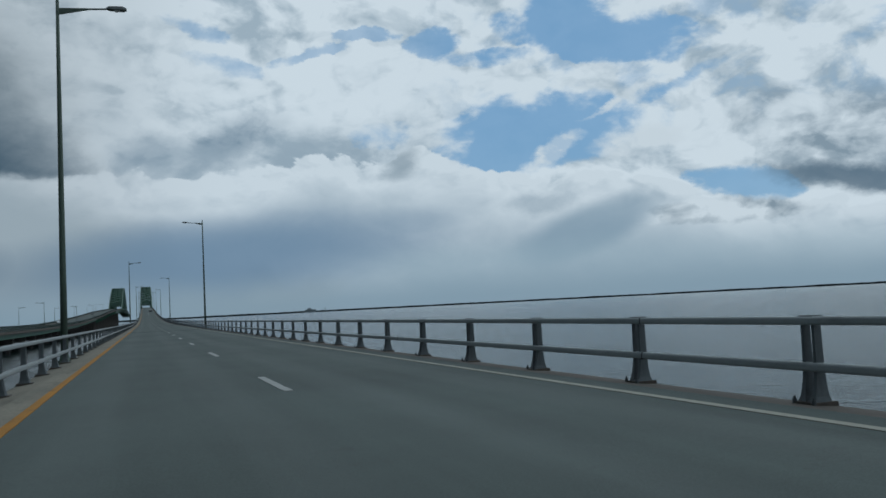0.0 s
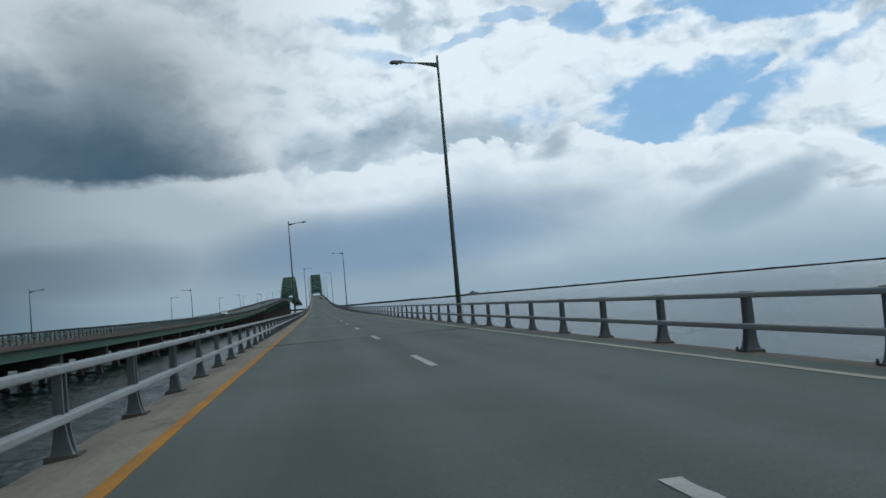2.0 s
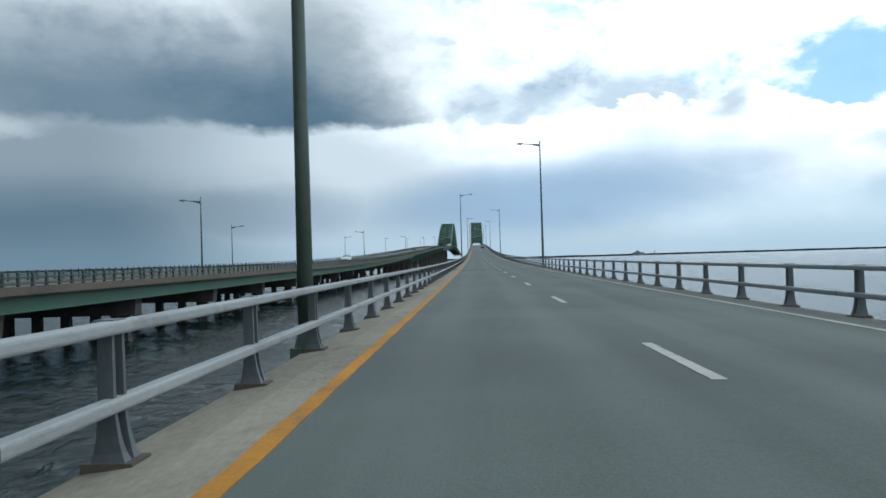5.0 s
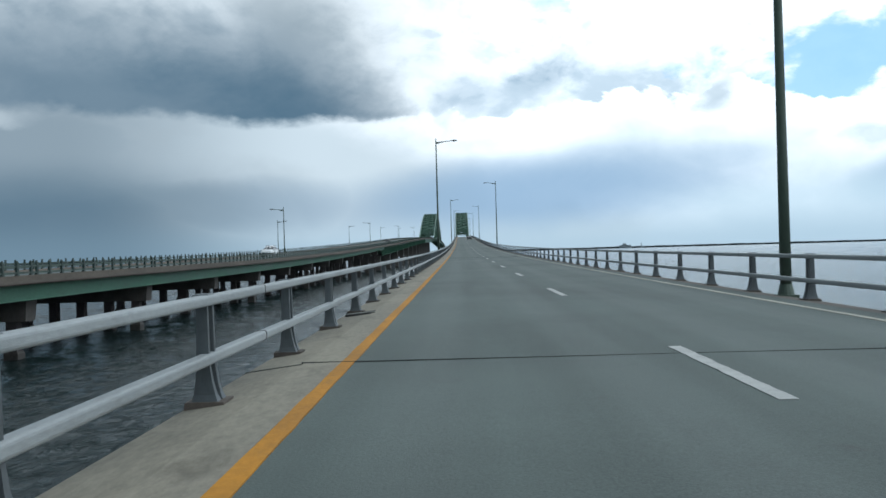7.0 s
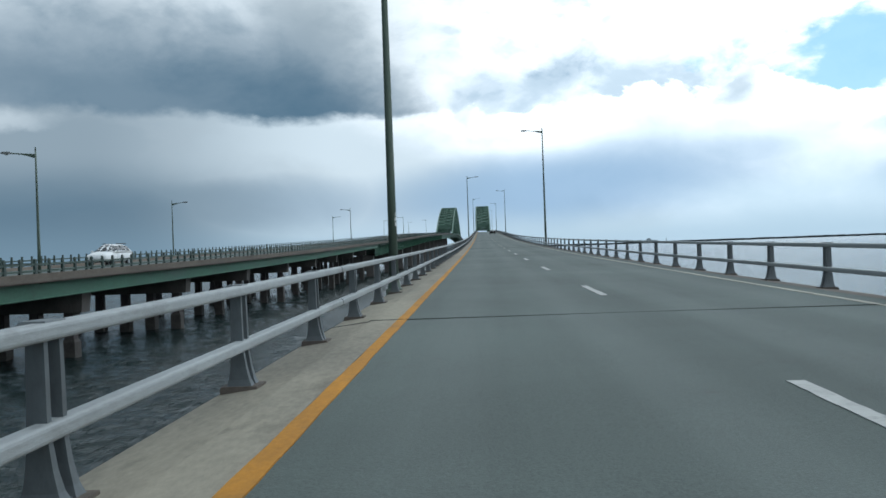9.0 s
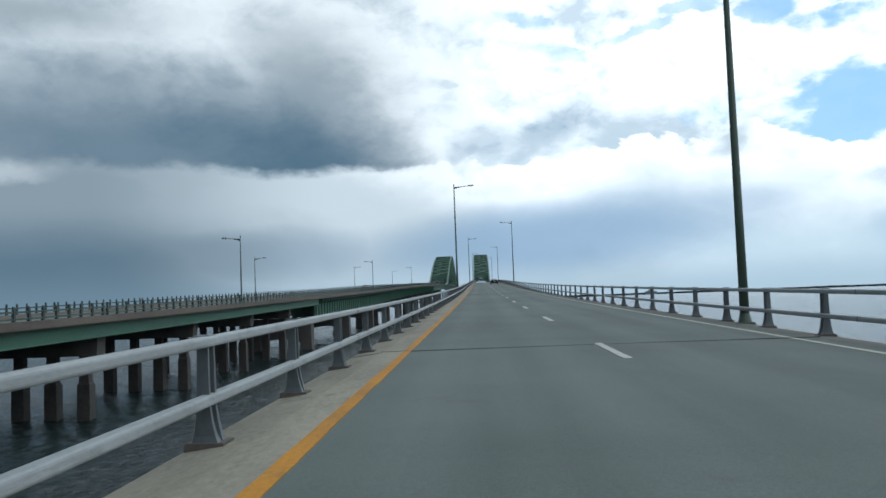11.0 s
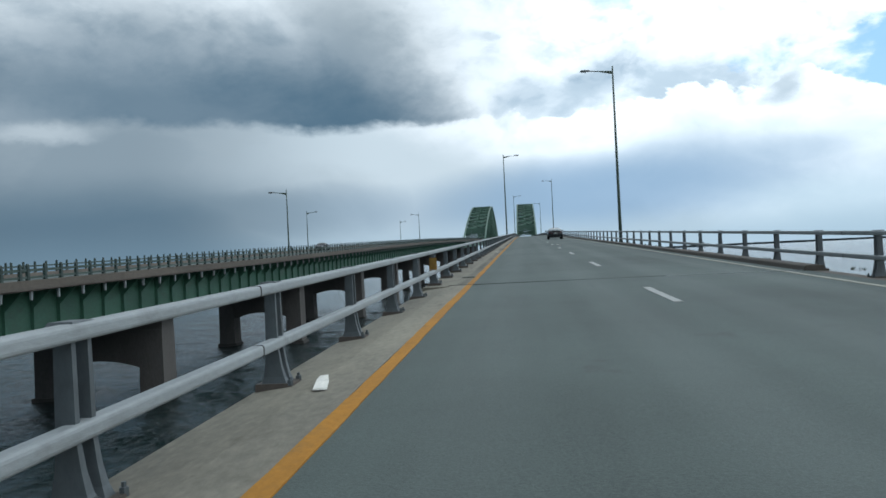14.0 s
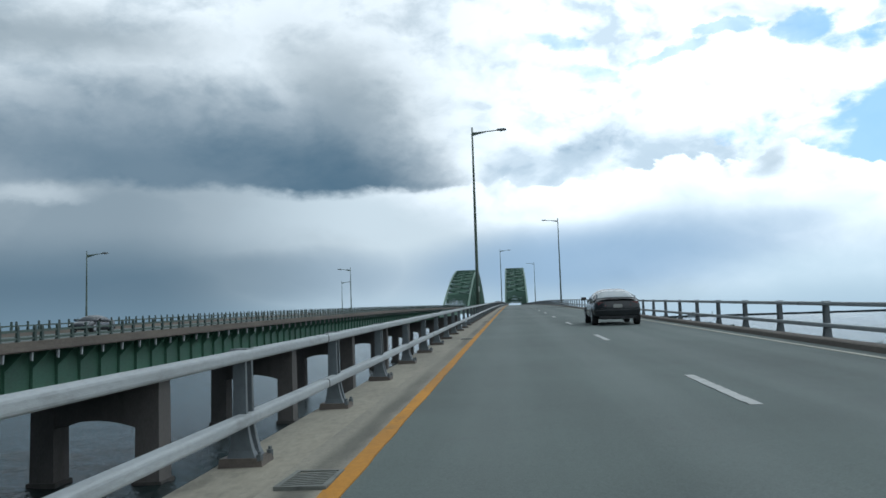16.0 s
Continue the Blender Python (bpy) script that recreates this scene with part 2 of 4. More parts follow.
    back = g.node("ShaderNodeBackground", Strength=1.0)
    g.link(cloud, back.inputs[0])
    g.link(back.outputs[0], g.node("ShaderNodeOutputWorld").inputs[0])


make_sky()
sun = new("sun", bpy.data.lights.new("sun", "SUN"))
sun.data.energy, sun.data.angle, sun.data.color = 0.45, radians(12), (1.0, 0.96, 0.9)
sun.matrix_world = look((0, 0, 0), (-math.sin(radians(55)) * math.cos(radians(48)), -math.cos(radians(55)) * math.cos(radians(48)), -math.sin(radians(48))))


# ---- materials ----
def material(name, colour, rough=0.7, metal=0.0, vary=0.25, scale=1.0, grain=30.0, bump=0.15, stretch=(1, 1, 1), stain=None, stain_amount=0.4, by_object=0.0):
    """A worn surface: broad patches, fine grain, stains and relief in metres."""
    m = bpy.data.materials.new(name)
    m.use_nodes = True
    g = Graph(m.node_tree)
    at = g.vec("MULTIPLY", g.node("ShaderNodeTexCoord").outputs["Object"], stretch)
    broad = g.noise(at, scale, 6.0, 0.6).outputs["Fac"]
    small = g.noise(at, grain, 4.0, 0.6).outputs["Fac"]
    k = g.math("ADD", g.span(broad, 0.3, 0.7, 1 - vary, 1 + vary, False), g.span(small, 0.3, 0.7, -vary * 0.5, vary * 0.5, False))
    if by_object:
        k = g.math("MULTIPLY", k, g.span(g.node("ShaderNodeObjectInfo").outputs["Random"], 0, 1, 1 - by_object, 1 + by_object, False))
    col = g.vec("SCALE", (*colour,))
    g.put(k, col.node.inputs["Scale"])
    if stain:
        spots = g.span(g.noise(at, scale * 2.7, 8.0, 0.68).outputs["Fac"], 0.52, 0.72)
        col = g.mix(g.math("MULTIPLY", spots, stain_amount), col, stain)
    b = g.node("ShaderNodeBsdfPrincipled", Metallic=metal)
    g.link(col, b.inputs["Base Color"])
    g.link(g.span(broad, 0.3, 0.7, max(0.02, rough - 0.1), min(1.0, rough + 0.1), False), b.inputs["Roughness"])
    if bump:
        n = g.node("ShaderNodeBump", Strength=bump, Distance=0.02)
        g.link(small, n.inputs["Height"])
        g.link(n.outputs[0], b.inputs["Normal"])
    g.link(b.outputs[0], g.node("ShaderNodeOutputMaterial").inputs[0])
    return m


def asphalt_material():
    m = bpy.data.materials.new("worn asphalt")
    m.use_nodes = True
    g = Graph(m.node_tree)
    at = g.node("ShaderNodeTexCoord").outputs["Object"]
    sep = g.node("ShaderNodeSeparateXYZ")
    g.link(at, sep.inputs[0])
    long = g.vec("MULTIPLY", at, (1.0, 0.05, 1.0))
    streak = g.noise(long, 1.6, 6.0, 0.6).outputs["Fac"]
    patch = g.noise(at, 0.16, 5.0, 0.6).outputs["Fac"]
    grit = g.noise(at, 55.0, 3.0, 0.7).outputs["Fac"]
    spots = g.span(g.noise(at, 1.1, 9.0, 0.72).outputs["Fac"], 0.60, 0.70)
    # wheel paths, a pair in each lane, polished lighter
    lane = g.math("PINGPONG", g.math("ADD", sep.outputs[0], 3.35), 1.68)
    path = g.span(g.math("ABSOLUTE", g.math("SUBTRACT", lane, 0.85)), 0.55, 0.1)
    k = g.math("ADD", g.span(streak, 0.3, 0.7, 0.86, 1.10, False), g.span(patch, 0.3, 0.7, -0.2, 0.2, False))
    k = g.math("ADD", k, g.span(grit, 0.25, 0.75, -0.28, 0.28, False))
    k = g.math("MULTIPLY_ADD", path, 0.03, k)
    col = g.vec("SCALE", (0.076, 0.095, 0.087))
    g.put(k, col.node.inputs["Scale"])
    col = g.mix(g.math("MULTIPLY", spots, 0.5), col, (0.055, 0.055, 0.052))
    b = g.node("ShaderNodeBsdfPrincipled")
    g.link(col, b.inputs["Base Color"])
    g.link(g.span(path, 0, 1, 0.88, 0.80, False), b.inputs["Roughness"])
    n = g.node("ShaderNodeBump", Strength=0.35, Distance=0.01)
    g.link(grit, n.inputs["Height"])
    g.link(n.outputs[0], b.inputs["Normal"])
    g.link(b.outputs[0], g.node("ShaderNodeOutputMaterial").inputs[0])
    return m


def water_material():
    m = bpy.data.materials.new("bay water")
    m.use_nodes = True
    g = Graph(m.node_tree)
    at = g.node("ShaderNodeTexCoord").outputs["Object"]
    chop = g.noise(g.vec("MULTIPLY", at, (1.0, 0.7, 1.0)), 1.5, 5.0, 0.6, 0.8).outputs["Fac"]
    swell = g.noise(at, 0.07, 3.0, 0.5).outputs["Fac"]
    b = g.node("ShaderNodeBsdfPrincipled", Roughness=0.12, IOR=1.33)
    b.inputs["Specular IOR Level"].default_value = 0.38
    b.inputs["Base Color"].default_value = (0.010, 0.020, 0.020, 1)
    n = g.node("ShaderNodeBump", Strength=1.0, Distance=0.32)
    g.link(g.math("MULTIPLY_ADD", swell, 1.6, chop), n.inputs["Height"])
    g.link(n.outputs[0], b.inputs["Normal"])
    g.link(b.outputs[0], g.node("ShaderNodeOutputMaterial").inputs[0])
    return m


def gutter_material():
    """Tan concrete with a dark mossy track of dirt that wanders along the yellow line."""
    m = bpy.data.materials.new("dirty concrete gutter")
    m.use_nodes = True
    g = Graph(m.node_tree)
    at = g.node("ShaderNodeTexCoord").outputs["Object"]
    sep = g.node("ShaderNodeSeparateXYZ")
    g.link(at, sep.inputs[0])
    long = g.vec("MULTIPLY", at, (1.0, 0.3, 1.0))
    wander = g.noise(long, 1.1, 6.0, 0.65).outputs["Fac"]
    grain = g.noise(at, 22.0, 4.0, 0.65).outputs["Fac"]
    patches = g.span(g.noise(long, 0.5, 5.0, 0.6).outputs["Fac"], 0.35, 0.6, 0.35, 1.0)
    off = g.math("ABSOLUTE", g.math("ADD", g.math("ADD", sep.outputs[0], 3.50), g.math("MULTIPLY", g.math("SUBTRACT", wander, 0.5), 0.30)))
    track = g.math("MULTIPLY", g.span(off, 0.16, 0.03), patches)
    k = g.math("ADD", g.span(wander, 0.3, 0.7, 0.8, 1.2, False), g.span(grain, 0.3, 0.7, -0.18, 0.18, False))
    col = g.vec("SCALE", (0.195, 0.180, 0.142))
    g.put(k, col.node.inputs["Scale"])
    col = g.mix(g.math("MULTIPLY", track, 0.85), col, (0.066, 0.064, 0.050))
    b = g.node("ShaderNodeBsdfPrincipled", Roughness=0.92)
    g.link(col, b.inputs["Base Color"])
    n = g.node("ShaderNodeBump", Strength=0.4, Distance=0.02)
    g.link(grain, n.inputs["Height"])
    g.link(n.outputs[0], b.inputs["Normal"])
    g.link(b.outputs[0], g.node("ShaderNodeOutputMaterial").inputs[0])
    return m


ASPHALT = asphalt_material()
GUTTER = gutter_material()
WATER = water_material()
CONCRETE = material("weathered tan concrete", (0.200, 0.183, 0.142), 0.9, 0, 0.32, 0.7, 18, 0.3, (1, 0.4, 1), (0.085, 0.075, 0.056), 0.7)
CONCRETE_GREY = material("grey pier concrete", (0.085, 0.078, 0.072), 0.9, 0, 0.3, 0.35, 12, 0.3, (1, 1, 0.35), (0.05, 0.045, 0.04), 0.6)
CONCRETE_EDGE = material("stained deck edge concrete", (0.105, 0.090, 0.074), 0.9, 0, 0.3, 0.4, 14, 0.3, (1, 0.4, 1), (0.07, 0.055, 0.045), 0.6)
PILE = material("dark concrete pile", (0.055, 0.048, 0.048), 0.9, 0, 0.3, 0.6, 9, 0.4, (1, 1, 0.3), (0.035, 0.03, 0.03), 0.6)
MARINE = material("weedy tidal footing", (0.05, 0.045, 0.04), 0.8, 0, 0.4, 1.5, 12, 0.6)
GREEN = material("faded green girder paint", (0.050, 0.125, 0.082), 0.6, 0, 0.22, 0.35, 8, 0.08, (1, 0.5, 1.2), (0.045, 0.07, 0.05), 0.55)
GREEN_DARK = material("dark green railing paint", (0.026, 0.045, 0.038), 0.6, 0, 0.3, 1.0, 14, 0.1, (1, 1, 1), (0.07, 0.05, 0.035), 0.3)
# distance haze is put into this green, so it is paler than the girders
GREEN_ARCH = material("green arch steel with haze in its colour", (0.072, 0.140, 0.100), 0.6, 0, 0.25, 0.2, 3, 0.05, (1, 1, 1), (0.05, 0.06, 0.05), 0.4)
POLE_GREEN = material("grey green lamp pole paint", (0.075, 0.105, 0.08), 0.55, 0.1, 0.2, 1.5, 20, 0.08, (1, 1, 0.3), (0.05, 0.06, 0.05), 0.4)
GREEN_RAIL = material("chalky green rail paint", (0.045, 0.070, 0.058), 0.6, 0, 0.3, 1.0, 14, 0.1, (1, 1, 1), (0.07, 0.06, 0.05), 0.3)
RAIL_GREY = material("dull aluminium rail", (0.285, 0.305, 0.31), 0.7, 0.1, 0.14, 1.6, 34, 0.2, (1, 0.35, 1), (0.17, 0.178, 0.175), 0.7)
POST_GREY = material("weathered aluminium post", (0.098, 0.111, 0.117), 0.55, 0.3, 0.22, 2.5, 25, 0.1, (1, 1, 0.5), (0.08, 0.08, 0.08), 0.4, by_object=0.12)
RUBBER = material("black rubber", (0.02, 0.02, 0.021), 0.8, 0, 0.2, 5, 40, 0.2)
WHITE_PAINT = material("worn white road paint", (0.37, 0.375, 0.36), 0.85, 0, 0.2, 1.6, 25, 0.2, (1, 1, 1), (0.17, 0.18, 0.17), 0.75)
YELLOW_PAINT = material("worn yellow road paint", (0.36, 0.160, 0.010), 0.95, 0, 0.25, 0.9, 25, 0.2, (1, 0.5, 1), (0.15, 0.095, 0.035), 0.7)
MARKER = material("faded yellow marker paint", (0.24, 0.135, 0.022), 0.8, 0, 0.35, 5.0, 30, 0.1, (1, 1, 1), (0.10, 0.07, 0.04), 0.7)
WEED = material("dull green weeds", (0.045, 0.060, 0.028), 0.9, 0, 0.4, 3.0, 30, 0.0)
EDGE_PAINT = material("dirty worn white edge paint", (0.32, 0.31, 0.26), 0.85, 0, 0.2, 0.8, 25, 0.2, (1, 0.4, 1), (0.15, 0.15, 0.12), 0.6)
PLATE_RUST = material("rust stained base plate", (0.085, 0.07, 0.058), 0.8, 0.1, 0.3, 3, 25, 0.2, (1, 1, 1), (0.05, 0.04, 0.035), 0.5, by_object=0.2)
ROAD_JOINT = material("tarred road joint", (0.048, 0.054, 0.052), 0.85, 0, 0.3, 2, 20, 0.2)
JOINT = material("dark expansion joint", (0.04, 0.04, 0.04), 0.8, 0.1, 0.3, 2, 20, 0.2)
IRON = material("rusty iron grate", (0.12, 0.125, 0.11), 0.8, 0.1, 0.3, 4, 30, 0.3)
LAMP_GREY = material("grey lamp head", (0.12, 0.13, 0.13), 0.5, 0.3, 0.15, 3, 20, 0.05)
LENS = material("milky lamp lens", (0.55, 0.56, 0.55), 0.25, 0, 0.05, 3, 20, 0.0)
DIGIT_WHITE = material("white stencil paint", (0.75, 0.76, 0.74), 0.7, 0, 0.1, 6, 40, 0.05)
# pale bluish grey, with the haze of the distance put into the colour
SHORE_HALL = material("far building with haze in its colour", (0.24, 0.28, 0.30), 0.9, 0, 0.2, 0.05, 1, 0.0)
SHORE = material("distant wooded shore", (0.030, 0.042, 0.045), 0.95, 0, 0.35, 0.01, 0.2, 0.0)
SCRAP = material("scrap paper white", (0.7, 0.68, 0.62), 0.8, 0, 0.15, 6, 40, 0.1)
BLACK_CAR = material("black car paint", (0.012, 0.014, 0.016), 0.22, 0.2, 0.1, 1, 20, 0.0)
WHITE_CAR = material("white car paint", (0.66, 0.67, 0.67), 0.3, 0, 0.05, 1, 20, 0.0)
DARK_CAR = material("dark grey car paint", (0.028, 0.031, 0.037), 0.25, 0.1, 0.1, 1, 20, 0.0)
# paler, half-metal copy of CAR_GLASS: the sky's reflection is put into its colour
REAR_GLASS = material("rear glass with sky reflection in its colour", (0.22, 0.25, 0.26), 0.10, 0.5, 0.05, 1, 10, 0.0)
CAR_GLASS = material("tinted car glass", (0.02, 0.025, 0.03), 0.06, 0, 0.05, 1, 10, 0.0)
RED_LENS = material("red tail lens", (0.10, 0.008, 0.008), 0.25, 0, 0.1, 2, 10, 0.0)
CLEAR_LENS = material("clear headlamp lens", (0.6, 0.62, 0.63), 0.1, 0.2, 0.1, 2, 10, 0.0)
RIM = material("alloy wheel", (0.35, 0.36, 0.37), 0.35, 0.8, 0.1, 3, 20, 0.0)
PLATE = material("pale number plate", (0.30, 0.30, 0.28), 0.5, 0, 0.05, 3, 20, 0.0)
PLASTIC = material("black plastic trim", (0.025, 0.025, 0.027), 0.55, 0, 0.1, 3, 30, 0.05)


# ---- mesh helpers ----
class Build:
    """Gathers boxes, bars, tubes and sweeps into one mesh."""

    def __init__(self):
        self.v, self.f = [], []

    def add(self, verts, faces):
        n = len(self.v)
        self.v += [tuple(p) for p in verts]
        self.f += [tuple(n + i for i in face) for face in faces]
        return self

    def hexa(self, low, high):
        """Two quads of four corners each, joined."""
        return self.add([*low, *high], [(3, 2, 1, 0), (4, 5, 6, 7), (0, 1, 5, 4), (1, 2, 6, 5), (2, 3, 7, 6), (3, 0, 4, 7)])

    def box(self, x0, x1, y0, y1, z0, z1):
        return self.hexa([(x0, y0, z0), (x1, y0, z0), (x1, y1, z0), (x0, y1, z0)], [(x0, y0, z1), (x1, y0, z1), (x1, y1, z1), (x0, y1, z1)])

    def taper(self, x, y, z0, z1, a0, b0, a1, b1, sx=0.0, sy=0.0):
        """A box that narrows upwards, half sizes a along x and b along y."""
        low = [(x - a0, y - b0, z0), (x + a0, y - b0, z0), (x + a0, y + b0, z0), (x - a0, y + b0, z0)]
        high = [(x + sx - a1, y + sy - b1, z1), (x + sx + a1, y + sy - b1, z1), (x + sx + a1, y + sy + b1, z1), (x + sx - a1, y + sy + b1, z1)]
        return self.hexa(low, high)

    def bar(self, p, q, w, h):
        """A straight bar of w by h between two points."""
        p, q = Vector(p), Vector(q)
        way = (q - p).normalized()
        side = way.cross(Vector((0, 0, 1)))
        side = side.normalized() if side.length > 1e-3 else Vector((1, 0, 0))
        up = side.cross(way)
        s, u = side * w / 2, up * h / 2
        return self.hexa([p - s - u, p + s - u, p + s + u, p - s + u], [q - s - u, q + s - u, q + s + u, q - s + u])

    def tube(self, path, radii, n=10, cap=True):
        rings = []
        for i, (p, r) in enumerate(zip(path, radii)):
            a, b = Vector(path[max(0, i - 1)]), Vector(path[min(len(path) - 1, i + 1)])
            way = (b - a).normalized()
            side = way.cross(Vector((0, 1, 0)))
            side = side.normalized() if side.length > 0.1 else way.cross(Vector((1, 0, 0))).normalized()
            up = side.cross(way)
            rings.append([Vector(p) + (side * math.cos(t) + up * math.sin(t)) * r for t in (2 * math.pi * k / n for k in range(n))])
        verts = [p for ring in rings for p in ring]
        faces = [(i * n + k, i * n + (k + 1) % n, (i + 1) * n + (k + 1) % n, (i + 1) * n + k) for i in range(len(rings) - 1) for k in range(n)]
        if cap:
            faces += [tuple(range(n - 1, -1, -1)), tuple(range(len(verts) - n, len(verts)))]
        return self.add(verts, faces)

    def sweep(self, outline, stations, height):
        """A closed outline of (x, z) carried along y, lifted by height(y)."""
        n = len(outline)
        verts = [(x, y, z + height(y)) for y in stations for x, z in outline]
        faces = [(i * n + k, (i + 1) * n + k, (i + 1) * n + (k + 1) % n, i * n + (k + 1) % n) for i in range(len(stations) - 1) for k in range(n)]
        faces += [tuple(range(n)), tuple(range(len(verts) - 1, len(verts) - n - 1, -1))]
        return self.add(verts, faces)

    def mesh(self, name, mat, smooth=False):
        data = bpy.data.meshes.new(name)
        data.from_pydata(self.v, [], self.f)
        bm = bmesh.new()
        bm.from_mesh(data)
        bmesh.ops.recalc_face_normals(bm, faces=bm.faces)
        bm.to_mesh(data)
        bm.free()
        data.materials.append(mat)
        if smooth:
            data.polygons.foreach_set("use_smooth", [True] * len(data.polygons))
        return data


def part(name, build, mat, parent=None, label="", smooth=False, at=None):
    """One mesh object, under a thing or a part. build: a Build, or mesh data to share."""
    data = build.mesh(name, mat, smooth) if isinstance(build, Build) else build
    ob = new(name, data)
    ob.parent = parent
    if at is not None:
        ob.matrix_basis = at
    return tagged(ob, label)


def ease(edge, mesh_object, segments=2):
    """Rounds a part's edges."""
    mod = mesh_object.modifiers.new("bevel", "BEVEL")
    mod.width, mod.segments, mod.limit_method = edge, segments, "ANGLE"
    return mesh_object


# ---- the road's rise ----
GRADES = [-0.00158, -0.00133, 0.00063, 0.00752, 0.01727, 0.02679, 0.02633, 0.02102, 0.01815, 0.01767, 0.01854, 0.00600, -0.00800, -0.018, -0.025, -0.028, -0.030]
RISE = [0.0]
for a, b in zip(GRADES, GRADES[1:]):
    RISE.append(RISE[-1] + (a + b) * 50)


def road_z(y):
    """Height of the road at y; its grade changes evenly over each hundred metres."""
    if y < -50:
        return GRADES[0] * (y + 50)
    i = min(int((y + 50) // 100), len(GRADES) - 2)
    u = y + 50 - 100 * i
    return RISE[i] + GRADES[i] * u + (GRADES[i + 1] - GRADES[i]) / 200 * u * u


TWIN = [(0, 0.16), (150, 0.09), (250, 0.03), (300, -0.09), (420, -0.08), (500, -0.36), (900, -0.3)]


def twin_z(y):
    """Height of the neighbouring carriageway, which parts a little from ours."""
    for (a, p), (b, q) in zip(TWIN, TWIN[1:]):
        if y < b:
            return road_z(y) + p + (q - p) * max(0.0, (y - a) / (b - a))
    return road_z(y) + TWIN[-1][1]


def steps(a, b, gap=6.0):
    n = max(1, round((b - a) / gap))
    return [a + (b - a) * i / n for i in range(n + 1)]


WATER_Z, BAY, FIRST = -4.0, 33.5, 75.4
NEAR_END, FAR_END, DEEP = -180.0, 1480.0, 445.0
POST, POST_0, DASH = 3.048, 0.753, 12.192


# ---- water, far shore ----
def make_water():
    """One sheet to the horizon, its mesh fine and wavy between and beside the bridges."""
    def ticks(far0, a, b, far1, gap):
        out = [a + (b - a) * k / round((b - a) / gap) for k in range(round((b - a) / gap) + 1)]
        grow, low, high = gap, a, b
        while low > far0 or high < far1:
            grow *= 1.35
            low, high = max(far0, low - grow), min(far1, high + grow)
            out = ([low] if low < out[0] else []) + out + ([high] if high > out[-1] else [])
        return np.array(out)

    xs, ys = ticks(-4500, -44.0, -3.0, 4500, 0.34), ticks(-4200, 40.0, 560.0, 4800, 0.42)
    x, y = np.meshgrid(xs, ys)
    fade = np.clip((x + 75) / 30, 0, 1) * np.clip((8 - x) / 8, 0, 1) * np.clip((y - 30) / 20, 0, 1) * np.clip((600 - y) / 40, 0, 1)
    rnd = random.Random(11)
    z = np.zeros_like(x)
    for k in range(26):
        length = 0.95 * 1.11 ** k
        way = radians(rnd.gauss(62, 32))
        z += 0.0050 * length ** 0.8 * np.sin((x * math.cos(way) + y * math.sin(way)) * 2 * math.pi / length + rnd.uniform(0, 6.28) + 0.6 * np.sin(x * 0.31 + k) + 0.6 * np.sin(y * 0.23 + 2 * k))
    verts = np.stack([x, y, WATER_Z + z * fade], -1).reshape(-1, 3)
    i = np.arange((len(ys) - 1) * len(xs)).reshape(-1, len(xs))[:, :-1].ravel()
    faces = np.stack([i, i + 1, i + len(xs) + 1, i + len(xs)], -1)
    data = bpy.data.meshes.new("water")
    data.from_pydata(verts.tolist(), [], faces.tolist())
    data.polygons.foreach_set("use_smooth", [True] * len(data.polygons))
    data.materials.append(WATER)
    tagged(new("water", data), "grey rippled bay water under an overcast sky", "water", kind="structure")


def make_shore():
    """A low wooded barrier shore on the skyline, with a broken treetop line."""
    rnd = random.Random(5)
    b = Build()
    previous = None
    for k in range(520):
        a = radians(-70 + 150 * k / 519)
        r = 4250 + 120 * math.sin(a * 5)
        x, y = r * math.sin(a), 250 + r * math.cos(a)
        top = WATER_Z + 8.5 + 2.0 * noise.noise((a * 30, 0, 0)) + 1.6 * rnd.random()
        ring = [(x, y, WATER_Z - 0.5), (x * 1.012, y * 1.012, WATER_Z - 0.5), (x * 1.012, y * 1.012, top), (x, y, top - 1.5)]
        if previous:
            b.hexa(previous, ring)
        previous = ring
    tagged(part("backdrop", b, SHORE), "low dark wooded shore along the far horizon", "shoreline", kind="structure")
    # a broad low hall and a mast on that shore
    a = radians(11.2)
    hall = tagged(new("shore_building"), "grey building block on the far shore, haze in its colour", "building")
    hall.matrix_basis = pose(4200 * math.sin(a), 250 + 4200 * math.cos(a), WATER_Z, 0, 0, -11)
    part("wall", Build().box(-28, 28, -10, 10, 0, 15).taper(-4, 0, 15, 24, 14, 8, 5, 5), SHORE_HALL, hall)
    part("mast", Build().tube([(78, 0, 0), (78, 0, 24)], [2.4, 1.2], 8), SHORE_HALL, hall)


make_water()
make_shore()


# ---- our bridge ----
def ragged_line(road, x, half, top, mat, label):
    """A long painted line whose worn edges wander."""
    verts, faces = [], []
    ys = steps(NEAR_END, 30.0, 6.0)[:-1] + steps(30.0, 560.0, 0.35)[:-1] + steps(560.0, FAR_END, 6.0)
    for i, y in enumerate(ys):
        a, b = (0.17 * half * (noise.noise((y * 1.7, s, x)) + 0.8 * noise.noise((y * 0.23, s + 5, x))) for s in (0.0, 9.0))
        z = road_z(y)
        verts += [(x - half + a, y, z), (x + half + b, y, z), (x + half + b, y, z + top), (x - half + a, y, z + top)]
        if i:
            n = 4 * i
            faces += [(n - 4 + k, n - 4 + (k + 1) % 4, n + (k + 1) % 4, n + k) for k in range(4)]
    part("edge_line", Build().add(verts, faces + [(3, 2, 1, 0), (len(verts) - 4, len(verts) - 3, len(verts) - 2, len(verts) - 1)]), mat, road, label)


